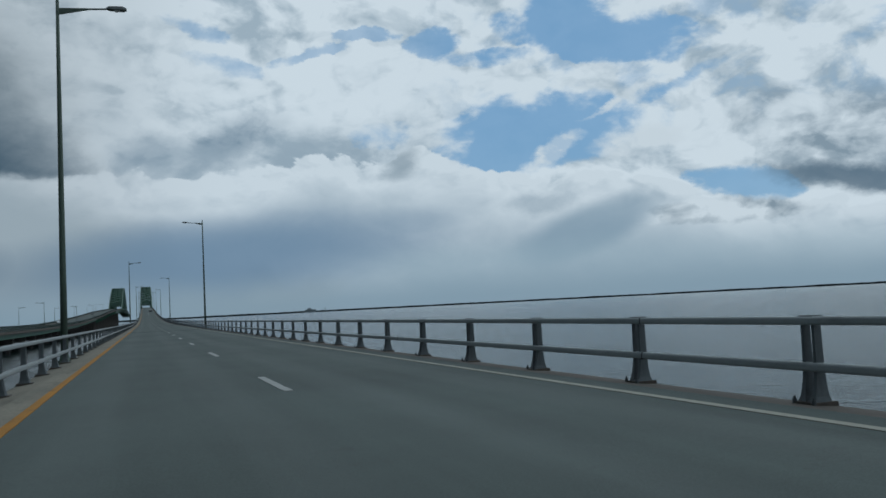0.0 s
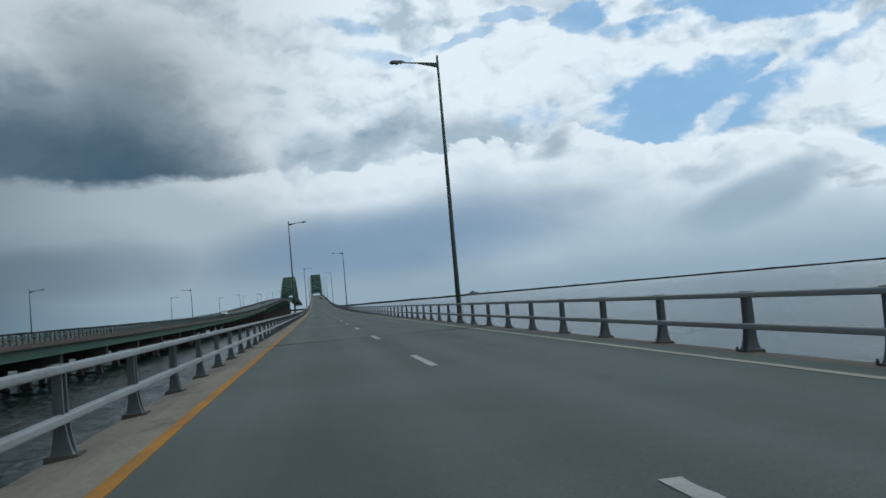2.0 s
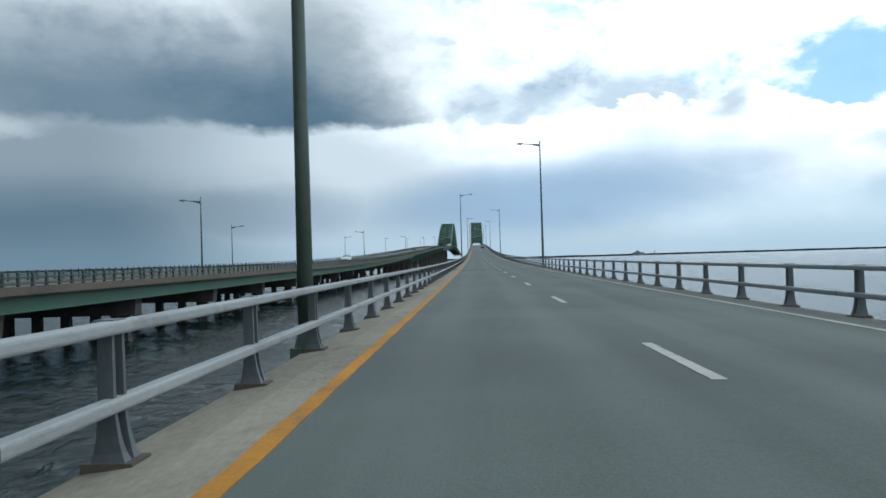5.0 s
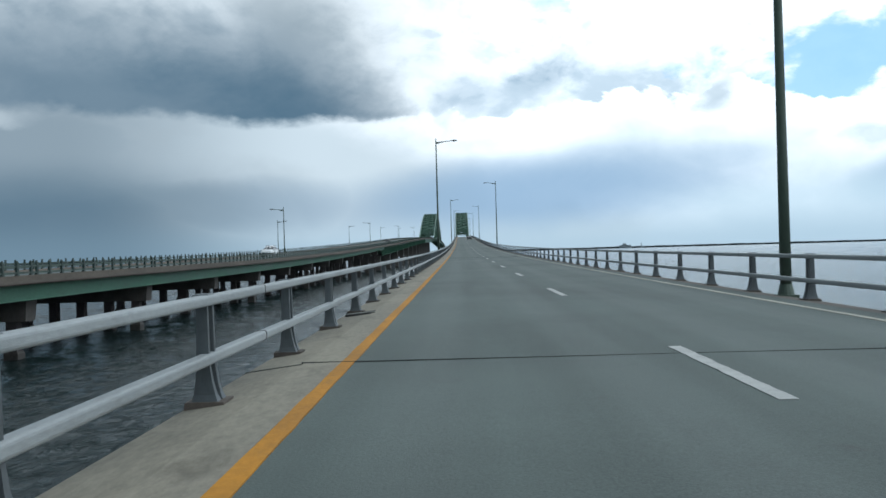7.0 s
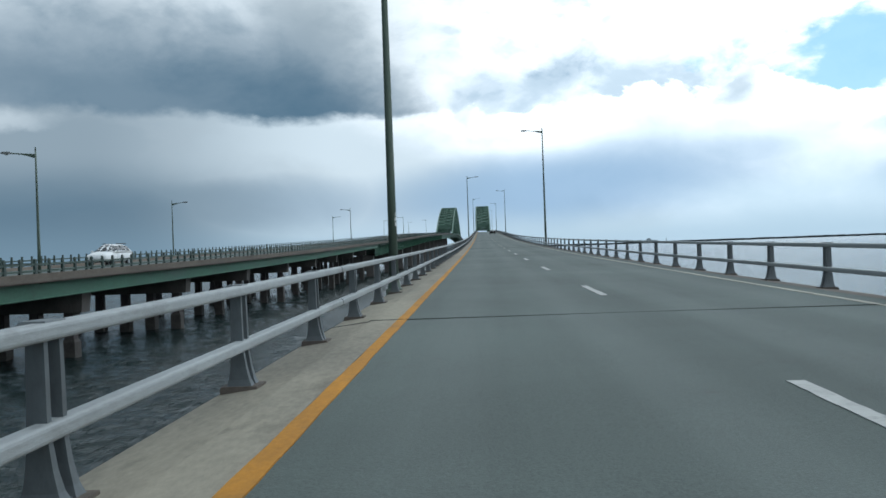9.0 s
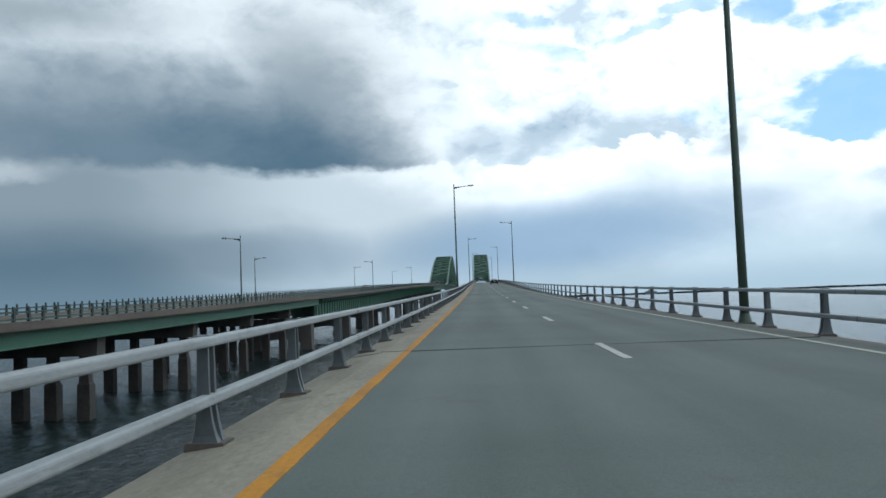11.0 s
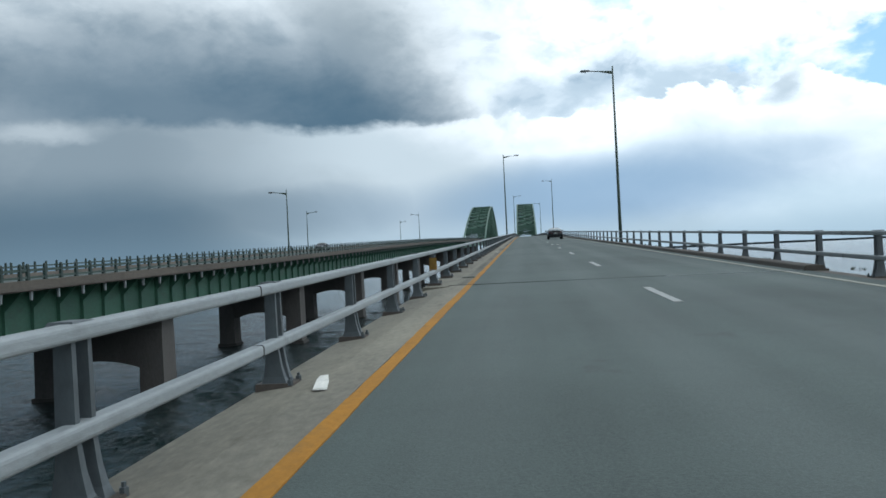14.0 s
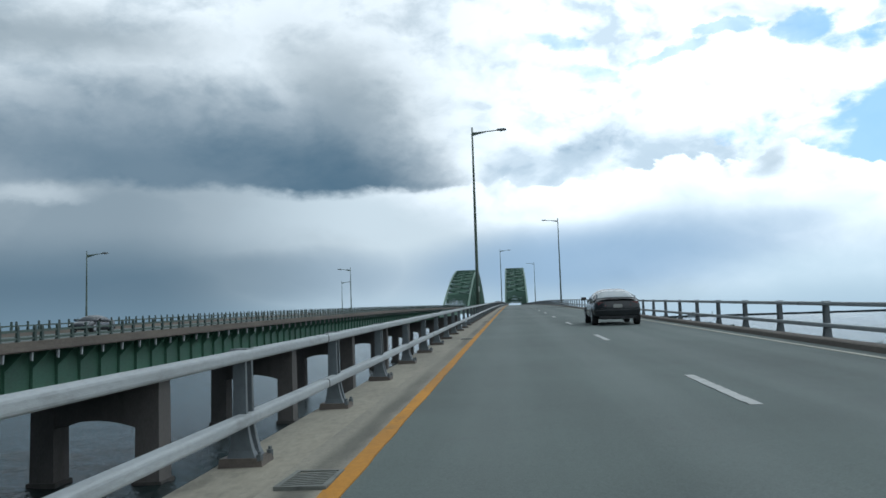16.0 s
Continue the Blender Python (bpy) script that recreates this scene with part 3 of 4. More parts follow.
def dash_build(seed):
    """A worn lane dash with nibbled edges and chips gone from its ends."""
    rnd, b, n = random.Random(seed), Build(), 22
    edge = [[s * 0.07 * (1 - (rnd.random() ** 3) * 0.22) for k in range(n + 1)] for s in (-1, 1)]
    for k in range(n):
        y0, y1 = 3.05 * k / n, 3.05 * (k + 1) / n
        if k in (0, 1, n - 2, n - 1) and rnd.random() < 0.3:
            edge[0][k + 1] = edge[0][k + 1] * 0.8
        (p, q), (r, t) = (edge[0][k], edge[1][k]), (edge[0][k + 1], edge[1][k + 1])
        b.hexa([(p, y0, -0.002), (q, y0, -0.002), (t, y1, -0.002), (r, y1, -0.002)], [(p, y0, 0.003), (q, y0, 0.003), (t, y1, 0.003), (r, y1, 0.003)])
    return b


def make_road():
    road = part("road", Build().sweep([(-3.72, -0.22), (3.75, -0.22), (3.75, 0.0), (0.0, 0.012), (-3.72, 0.0)], steps(NEAR_END, FAR_END), road_z), ASPHALT)
    tagged(road, "worn grey two-lane asphalt carriageway of the bridge", "road", kind="structure")
    ragged_line(road, -3.32, 0.066, 0.011, YELLOW_PAINT, "solid worn yellow edge line")
    ragged_line(road, 3.27, 0.060, 0.009, EDGE_PAINT, "solid worn white edge line")
    marks = [dash_build(seed).mesh("lane_dash", WHITE_PAINT) for seed in range(6)]
    for k in range(-8, 110):
        y = 0.013 + DASH * k
        slope = math.degrees(math.atan((road_z(y + 3) - road_z(y)) / 3))
        part("lane_dash", marks[(k * 5 + k // 7) % 6], None, road, at=pose(0, y, road_z(y) + 0.0155, slope))
    joint = Build().box(-3.78, 3.75, -0.005, 0.005, -0.02, 0.0115).hexa([(-4.335, -0.006, -0.12), (-3.781, -0.006, -0.05), (-3.781, 0.006, -0.05), (-4.335, 0.006, -0.12)], [(-4.335, -0.006, -0.074), (-3.781, -0.006, -0.006), (-3.781, 0.006, -0.006), (-4.335, 0.006, -0.074)]).mesh("expansion_joint", ROAD_JOINT)
    for y in [FIRST + 67.2 * k for k in range(6)] + [DEEP + 0.1 + 134.0 * k for k in range(8)]:
        part("expansion_joint", joint, None, road, at=pose(0, y, road_z(y) + 0.004))
    y = DEEP + 0.06
    part("joint_plate", Build().box(0.85, 3.65, -0.035, 0.025, -0.004, 0.0135), RAIL_GREY, road, "worn bright steel joint plate", at=pose(0, y, road_z(y) + 0.004))
    return road


def i_outline(x, z0, z1):
    """A plate girder's section."""
    w, t = 0.21, 0.035
    return [(x - w, z0), (x + w, z0), (x + w, z0 + t), (x + 0.02, z0 + t), (x + 0.02, z1 - t), (x + w, z1 - t), (x + w, z1), (x - w, z1), (x - w, z1 - t), (x - 0.02, z1 - t), (x - 0.02, z0 + t), (x - w, z0 + t)]


def make_deck():
    deck = part("bridge_deck", Build().sweep([(-4.34, -0.42), (4.44, -0.42), (4.44, -0.224), (-4.34, -0.224)], steps(NEAR_END, FAR_END), road_z), CONCRETE_EDGE)
    tagged(deck, "stained concrete bridge deck slab with pale aprons", "bridge deck", kind="structure")
    part("apron", Build().sweep([(-4.345, -0.222), (-3.724, -0.222), (-3.724, -0.004), (-3.80, -0.012), (-4.32, -0.078), (-4.345, -0.09)], steps(NEAR_END, DEEP), road_z), CONCRETE, deck, "pale tan concrete apron with dirty gutter")
    part("apron", Build().sweep([(-4.375, -0.222), (-3.724, -0.222), (-3.724, -0.002), (-3.80, -0.004), (-4.35, -0.016), (-4.375, -0.028)], steps(DEEP, FAR_END), road_z), CONCRETE, deck, "pale tan concrete apron with dirty gutter")
    part("gutter", Build().sweep([(-3.78, -0.03), (-3.388, -0.01), (-3.388, 0.009), (-3.76, 0.005)], steps(NEAR_END, DEEP), road_z), CONCRETE, deck, "pale tan concrete strip beside the yellow line")
    part("gutter", Build().sweep([(-3.78, -0.03), (-3.388, -0.01), (-3.388, 0.009), (-3.76, 0.005)], steps(DEEP, FAR_END), road_z), GUTTER, deck, "pale concrete gutter with a dark mossy dirt track")
    part("apron", Build().sweep([(3.754, -0.222), (4.45, -0.222), (4.45, -0.085), (4.42, -0.07), (3.83, -0.012), (3.754, -0.003)], steps(NEAR_END, FAR_END), road_z), CONCRETE_EDGE, deck, "brown stained concrete edge strip")
    part("kerb", Build().sweep([(3.66, -0.01), (4.08, -0.01), (4.08, 0.085), (4.05, 0.10), (3.73, 0.11), (3.69, 0.09)], steps(DEEP, FAR_END), road_z), CONCRETE_EDGE, deck, "low dark stained kerb")
    for a, b, depth in ((NEAR_END, DEEP, 0.85), (DEEP + 0.4, FAR_END, 2.3)):
        for x in (-3.9, -1.3, 1.3, 3.9):
            part("girder", Build().sweep(i_outline(x, -0.46 - depth, -0.424), steps(a, b, 10), road_z), GREEN, deck, "green steel plate girder")
    return deck


def post_build():
    """A cast post: two upright legs with a gap between them, drawn out into a flared foot."""
    b = Build()
    # level, road side x, back x, outer and inner half length along the road
    levels = [(0.045, -0.128, 0.092, 0.126, 0.012), (0.075, -0.112, 0.084, 0.112, 0.020), (0.12, -0.094, 0.072, 0.101, 0.036), (0.22, -0.070, 0.058, 0.094, 0.046), (0.36, -0.050, 0.048, 0.091, 0.051), (0.88, -0.042, 0.042, 0.086, 0.052)]
    n = 4
    for s in (-1, 1):
        verts = [p for z, x0, x1, w, g in levels for p in ((x0, s * w, z), (x1, s * w, z), (x1, s * g, z), (x0, s * g, z))]
        faces = [(i * n + k, i * n + (k + 1) % n, (i + 1) * n + (k + 1) % n, (i + 1) * n + k) for i in range(len(levels) - 1) for k in range(n)]
        b.add(verts, faces + [tuple(range(n)), tuple(range(len(verts) - n, len(verts)))])
    return b.box(-0.10, 0.09, -0.03, 0.03, 0.045, 0.075)


def rail_outline(x, z0, z1, d):
    """An extruded rail: flat faces and rounded corners, d deep."""
    r, out, h = 0.024, [], (z1 - z0) / 2
    cx, cz = x + d / 2, (z0 + z1) / 2
    for sx, sz, start in ((1, 1, 0), (-1, 1, 90), (-1, -1, 180), (1, -1, 270)):
        for k in range(4):
            a = radians(start + 90 * k / 3)
            out.append((cx + sx * (d / 2 - r) + r * math.cos(a), cz + sz * (h - r) + r * math.sin(a)))
    return out


MID_RAIL = (0.258, 0.345)
TOP_RAIL = (0.708, 0.790)


def make_railing(side):
    rail = tagged(new("railing"), "two-rail aluminium bridge railing on flared posts" if side > 0 else "pale two-rail aluminium bridge railing beside the apron", "railing", "bridge railings")
    x = 4.25 if side > 0 else -4.175
    drop = lambda y: -0.085 if side > 0 or y < DEEP else -0.018
    inner = 4.165 if side > 0 else -4.20
    lift = 0.012 if side > 0 else 0.0
    for name, z0, z1 in (("top_rail", TOP_RAIL[0], TOP_RAIL[1]), ("middle_rail", *MID_RAIL)):
        part(name, Build().sweep(rail_outline(inner, z0 + lift, z1 + lift, 0.105), steps(NEAR_END, FAR_END, POST), road_z), RAIL_GREY, rail)
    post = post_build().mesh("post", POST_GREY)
    plate = Build().taper(-0.018, 0, -0.02, 0.068, 0.158, 0.150, 0.148, 0.140).mesh("base_plate", PLATE_RUST)
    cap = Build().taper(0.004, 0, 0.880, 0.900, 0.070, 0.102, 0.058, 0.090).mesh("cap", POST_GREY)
    bolt = Build().tube([(0, 0, 0.05), (0, 0, 0.095), (0, 0, 0.096), (0, 0, 0.12)], [0.024, 0.024, 0.013, 0.013], 6).mesh("bolt", POST_GREY)
    turn = 0 if side > 0 else 180
    far = Build()
    for k in range(-58, 484):
        y = POST_0 + POST * k
        if -40 < y < 590:
            tall = 1.0 if side > 0 else 0.98 if y < DEEP else 0.905
            p = part("post", post, None, rail, at=pose(x, y, road_z(y) + drop(y), 0, 0, turn) @ Matrix.Diagonal((1, 1, tall, 1)))
            part("base_plate", plate, None, p)
            part("cap", cap, None, p)
            if side < 0 and abs(y - DEEP) < 1.5:
                part("marker_plate", Build().box(-0.09, 0.075, 0.093, 0.099, 0.37, 0.70), MARKER, p, "faded yellow marker plate")
            if 395 < y < 515 or (side > 0 and -12 < y < 60):
                for dy in (-0.125, 0.125):
                    part("bolt", bolt, None, p, at=pose(-0.150, dy, 0))
        else:
            z = road_z(y) + drop(y)
            far.taper(x, y, z, z + 0.3, 0.15, 0.17, 0.07, 0.1).taper(x, y, z + 0.3, z + 0.90, 0.07, 0.08, 0.06, 0.07)
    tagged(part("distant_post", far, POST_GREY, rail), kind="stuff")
    # sleeves where the rail lengths meet
    for name, z0, z1 in (("rail_sleeve", TOP_RAIL[0] - 0.003, TOP_RAIL[1] + 0.003), ("rail_sleeve", MID_RAIL[0] - 0.003, MID_RAIL[1] + 0.003)):
        ring = Build().sweep(rail_outline(inner - 0.003, z0 + lift, z1 + lift, 0.111), [-0.009, 0.009], lambda y: 0.0).mesh(name, JOINT)
        for k in range(-8, 50):
            y = FIRST + BAY / 3 * k + 0.3
            part(name, ring, None, rail, at=pose(0, y, road_z(y)))


# ---- lamps ----
def digits(text, parent, x, y, z, turn, size):
    """Painted characters, one under another."""
    for i, c in enumerate(text):
        font = bpy.data.curves.new("digit", "FONT")
        font.body, font.size, font.extrude, font.align_x = c, size, 0.001, "CENTER"
        font.offset = 0.004
        tmp = bpy.data.objects.new("digit", font)
        data = bpy.data.meshes.new_from_object(tmp)
        bpy.data.objects.remove(tmp)
        data.materials.append(DIGIT_WHITE)
        ob = new("digit", data)
        ob.parent = parent
        ob.matrix_basis = pose(x, y, z - i * size * 0.95, 90, 0, turn)
        tagged(ob, "white painted digit")


def make_lamp(height, reach, radius, lean):
    """A tapered pole with one bracket arm along +x, standing at the origin."""
    lamp = new("street_lamp")
    path = [(lean * t * t, 0, height * t) for t in (0, 0.25, 0.5, 0.75, 1.0)]
    part("pole", Build().tube(path, [radius * (1 - 0.55 * t) for t in (0, 0.25, 0.5, 0.75, 1.0)], 14), POLE_GREEN, lamp, smooth=True)
    part("base", Build().tube([(0, 0, -0.06), (0, 0, 0.02), (0, 0, 0.16)], [radius * 1.45, radius * 1.3, radius], 14).box(-0.19, 0.19, -0.19, 0.19, -0.45, -0.055), POLE_GREEN, lamp)
    top = height - 0.22
    part("finial", Build().tube([(lean, 0, height), (lean, 0, height + 0.14)], [radius * 0.5, radius * 0.3], 8), POLE_GREEN, lamp)
    arm = Build()
    arm.hexa([(lean, -0.035, top - 0.20), (lean, 0.035, top - 0.20), (lean, 0.035, top + 0.02), (lean, -0.035, top + 0.02)],
             [(lean + reach * 0.42, -0.03, top + 0.015), (lean + reach * 0.42, 0.03, top + 0.015), (lean + reach * 0.42, 0.03, top + 0.075), (lean + reach * 0.42, -0.03, top + 0.075)])
    arm.tube([(lean + reach * 0.38, 0, top + 0.04), (lean + reach * 0.75, 0, top + 0.10)], [0.035, 0.03], 8)
    part("arm", arm, POLE_GREEN, lamp)
    a, b = lean + reach * 0.70, lean + reach
    head = Build()
    for s0, s1, w0, w1, t0, t1 in ((a, a + 0.12, 0.05, 0.12, 0.04, 0.07), (a + 0.12, b - 0.12, 0.12, 0.15, 0.07, 0.08), (b - 0.12, b, 0.15, 0.09, 0.08, 0.04)):
        z = top + 0.11
        head.hexa([(s0, -w0, z - t0 * 0.5), (s0, w0, z - t0 * 0.5), (s0, w0 * 0.7, z + t0), (s0, -w0 * 0.7, z + t0)], [(s1, -w1, z - t1 * 0.5), (s1, w1, z - t1 * 0.5), (s1, w1 * 0.7, z + t1), (s1, -w1 * 0.7, z + t1)])
    part("lamp_head", head, LAMP_GREY, lamp)
    part("lens", Build().tube([(0.5 * (a + b), 0, top + 0.08), (0.5 * (a + b), 0, top + 0.02)], [0.12, 0.06], 12), LENS, lamp)
    return lamp


def make_lamps():
    first = make_lamp(11.75, 2.15, 0.115, 0.0)
    spots = [(-4.33, 17.8), (-4.33, 150.4), (-4.33, 285.7), (-4.33, 419.75), (-4.33, 543.5), (-4.33, 668.0), (-4.33, 792.0),
             (4.39, -50.5), (4.39, 83.9), (4.39, 218.7), (4.39, 350.3), (4.39, 484.0), (4.39, 606.0), (4.39, 730.0)]
    for i, (x, y) in enumerate(spots):
        m = pose(x, y, road_z(y) + 0.02, 0, 0, 0 if x < 0 else 180)
        lamp = first if i == 0 else copy_thing(first, m)
        lamp.matrix_basis = m
        tagged(lamp, "tall tapered grey-green street lamp with a single bracket arm", "street lamp", "lamps along our bridge")
        if y == 285.7:
            tagged(lamp, "tall tapered grey-green street lamp with white painted digits")
            digits("106", lamp, 0.090, -0.071, 1.72, 52, 0.125)
        elif x < 0 and y > 400:
            for k in range(3):
                part("painted_mark", Build().box(0.03, 0.075, -0.112, -0.100, 1.55 + 0.12 * k, 1.64 + 0.12 * k), DIGIT_WHITE, lamp, "unreadable white painted mark", at=pose(0, 0, 0, 0, 0, 18))
    small, outer = make_lamp(6.2, 1.75, 0.085, 0.0), make_lamp(6.0, 1.75, 0.085, 0.0)
    spots = [(-24.15, 4.0), (-24.15, 105.0), (-24.15, 206.3), (-24.15, 306.0), (-24.15, 406.8), (-24.15, 504.2), (-24.15, 605.0),
             (-35.6, 54.0), (-35.6, 154.5), (-35.6, 254.0), (-35.6, 355.0), (-35.6, 454.2), (-35.6, 555.2), (-35.6, 655.0)]
    for i, (x, y) in enumerate(spots):
        m = pose(x, y, twin_z(y) + 0.2, 0, 0, 180 if x > -30 else 0)
        lamp = (small if i == 0 else outer) if i in (0, 7) else copy_thing(small if x > -30 else outer, m)
        lamp.matrix_basis = m
        tagged(lamp, "short grey-green street lamp on the neighbouring bridge", "street lamp", "lamps along the neighbouring bridge")


# ---- the neighbouring bridge ----
def make_twin():
    twin = tagged(new("viaduct"), "older parallel bridge on faded green steel girders", "bridge")
    for a, b, low in ((NEAR_END, DEEP, -0.21), (DEEP, FAR_END, -0.22)):
        part("deck", Build().sweep([(-35.9, low), (-23.75, low), (-23.75, 0.25), (-24.35, 0.25), (-24.45, 0.0), (-35.2, 0.0), (-35.3, 0.25), (-35.9, 0.25)], steps(a, b), twin_z), CONCRETE_EDGE, twin, "stained concrete deck with low kerbs")
        part("lip", Build().sweep([(-23.745, low + 0.06), (-23.68, low + 0.06), (-23.68, -0.02), (-23.745, -0.02)], steps(a, b), twin_z), CONCRETE_EDGE, twin)
    part("carriageway", Build().sweep([(-35.15, 0.004), (-24.5, 0.004), (-24.5, 0.03), (-35.15, 0.03)], steps(NEAR_END, FAR_END), twin_z), ASPHALT, twin, "grey asphalt carriageway")
    for a, b, z0, z1, outer in ((NEAR_END, DEEP, -1.03, -0.214, 5.5), (DEEP + 0.5, FAR_END, -2.84, -0.224, 4.75)):
        for x in (-outer, -outer / 3, outer / 3, outer):
            part("girder", Build().sweep(i_outline(-29.8 + x, z0, z1), steps(a, b, 10), twin_z), GREEN, twin, "faded green steel plate girder")
    # a web stiffener with a tapered arm out under the deck edge, and a drain spout beside it
    rib = Build().box(-0.02, 0.17, -0.02, 0.02, -2.80, -0.262).hexa([(0.17, -0.03, -1.05), (0.20, -0.03, -1.05), (0.20, 0.03, -1.05), (0.17, 0.03, -1.05)], [(0.17, -0.06, -0.226), (1.05, -0.06, -0.226), (1.05, 0.06, -0.226), (0.17, 0.06, -0.226)]).mesh("stiffener", GREEN)
    spout = Build().taper(0, 0, -0.62, -0.226, 0.045, 0.05, 0.06, 0.07).mesh("bracket", RAIL_GREY)
    for k in range(140):
        y = DEEP + 1.2 + 2.2 * k
        part("stiffener", rib, None, twin, at=pose(-25.03, y, twin_z(y)))
        part("bracket", spout, None, twin, "pale drain spout under the deck edge", at=pose(-23.92, y + 0.5, twin_z(y)))
    for x in (-24.05, -35.6):
        for z0, z1 in ((0.66, 0.76), (0.33, 0.43)):
            part("rail", Build().sweep([(x - 0.03, z0), (x + 0.03, z0), (x + 0.03, z1), (x - 0.03, z1)], steps(NEAR_END, FAR_END, 8), twin_z), GREEN_RAIL, twin)
    # posts 1.35 m apart, doubled at each span's end
    post = Build().taper(0, 0, 0.19, 0.27, 0.11, 0.11, 0.09, 0.09).taper(0, 0, 0.27, 0.92, 0.06, 0.095, 0.05, 0.08).taper(0, 0, 0.92, 0.99, 0.05, 0.08, 0.025, 0.045).mesh("railing_post", GREEN_DARK)
    rest = Build()
    for k in range(-10, 43):
        for j in range(13):
            y = 160.62 + 16.75 * k + 1.3475 * j
            z = twin_z(y)
            if 143 < y < 545:
                part("railing_post", post, None, twin, at=pose(-24.05, y, z))
            else:
                rest.taper(-24.05, y, z + 0.19, z + 1.02, 0.06, 0.10, 0.04, 0.07)
            rest.taper(-35.6, y, z + 0.19, z + 1.02, 0.06, 0.10, 0.04, 0.07)
    tagged(part("distant_post", rest, GREEN_DARK, twin), kind="stuff")


def make_bent(half, count, cap, label, group):
    """A row of piles under one cap; its top is at z = 0, the water 5 m or less below."""
    bent = tagged(new("pile_bent"), label, "pile bent", group)
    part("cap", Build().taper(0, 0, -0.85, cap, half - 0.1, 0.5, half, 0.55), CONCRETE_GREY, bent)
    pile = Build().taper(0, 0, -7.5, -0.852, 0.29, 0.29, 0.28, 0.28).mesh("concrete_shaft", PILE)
    shoe = Build().taper(0, 0, -7.6, -2.2, 0.40, 0.40, 0.38, 0.38).taper(0, 0, -2.2, -2.05, 0.38, 0.38, 0.30, 0.30).mesh("footing", MARINE)
    for i in range(count):
        x = (-half + 1.0) + (2 * half - 2.0) * i / (count - 1)
        p = part("concrete_shaft", pile, None, bent, at=pose(x, 0, 0))
        part("footing", shoe, None, p, "dark tidal pile jacket", at=pose(0, 0, -0.35))
    return bent


def make_supports():
    first = make_bent(5.02, 5, 0.31, "row of five dark concrete piles under a cap", "pile bents of the neighbouring bridge")
    y, i = 429.45, 0
    while y > -60:
        m = pose(-29.8, y, twin_z(y) - 1.345)
        ob = first if i == 0 else copy_thing(first, m)
        ob.matrix_basis = m
        y, i = y - 16.75, i + 1
    ours = make_bent(4.2, 4, 0.0, "row of four dark concrete piles under our bridge", "pile bents of our bridge")
    y, i = 427.0, 0
    while y > -60:
        m = pose(0, y, road_z(y) - 1.315)
        ob = ours if i == 0 else copy_thing(ours, m)
        ob.matrix_basis = m
        y, i = y - 16.75, i + 1
    for x, top, first_y, group in ((-29.8, lambda y: twin_z(y) - 2.85, 446.3, "frame piers of the neighbouring bridge"), (0.0, lambda y: road_z(y) - 2.80, 444.5, "frame piers of our bridge")):
        half = 4.35 if x < -5 else 3.5
        for k in range(13):
            y = first_y + (33.3 if x < -5 else BAY) * k - (0.4 if x < -5 and k == 0 else 0.0)
            z = top(y)
            pier = tagged(new("bridge_pier"), "brown-grey concrete frame pier with an arched beam", "bridge pier", group)
            pier.matrix_basis = pose(x, y, WATER_Z)
            high = z - WATER_Z
            for s in (-1, 1):
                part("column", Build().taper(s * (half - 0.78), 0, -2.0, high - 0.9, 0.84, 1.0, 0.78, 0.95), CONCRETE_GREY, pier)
            # the cross beam, hollowed by a flat arch below
            inner, rise, n = half - 1.56, 0.5, 12
            line = [(-inner + 2 * inner * t / n, high - 3.32 + rise * (1 - (2 * t / n - 1) ** 2)) for t in range(n + 1)]
            line += [(inner, high - 0.898), (half, high - 0.898), (half, high + 0.02), (-half, high + 0.02), (-half, high - 0.898), (-inner, high - 0.898)]
            m, beam = len(line), Build()
            beam.add([(px, py, pz) for py in (-0.9, 0.9) for px, pz in line], [tuple(range(m)), tuple(range(2 * m - 1, m - 1, -1))] + [(k, (k + 1) % m, m + (k + 1) % m, m + k) for k in range(m)])
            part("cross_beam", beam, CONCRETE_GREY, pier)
            if k > 6:
                part("footing", Build().taper(0, 0, -2.2, 0.5, half + 0.5, 1.5, half + 0.4, 1.4), MARINE, pier, "dark tidal footing")
            else:
                for s in (-1, 1):
                    part("footing", Build().taper(s * (half - 0.78), 0, -2.2, 0.25, 1.05, 1.15, 1.0, 1.1), MARINE, pier, "dark tidal footing")


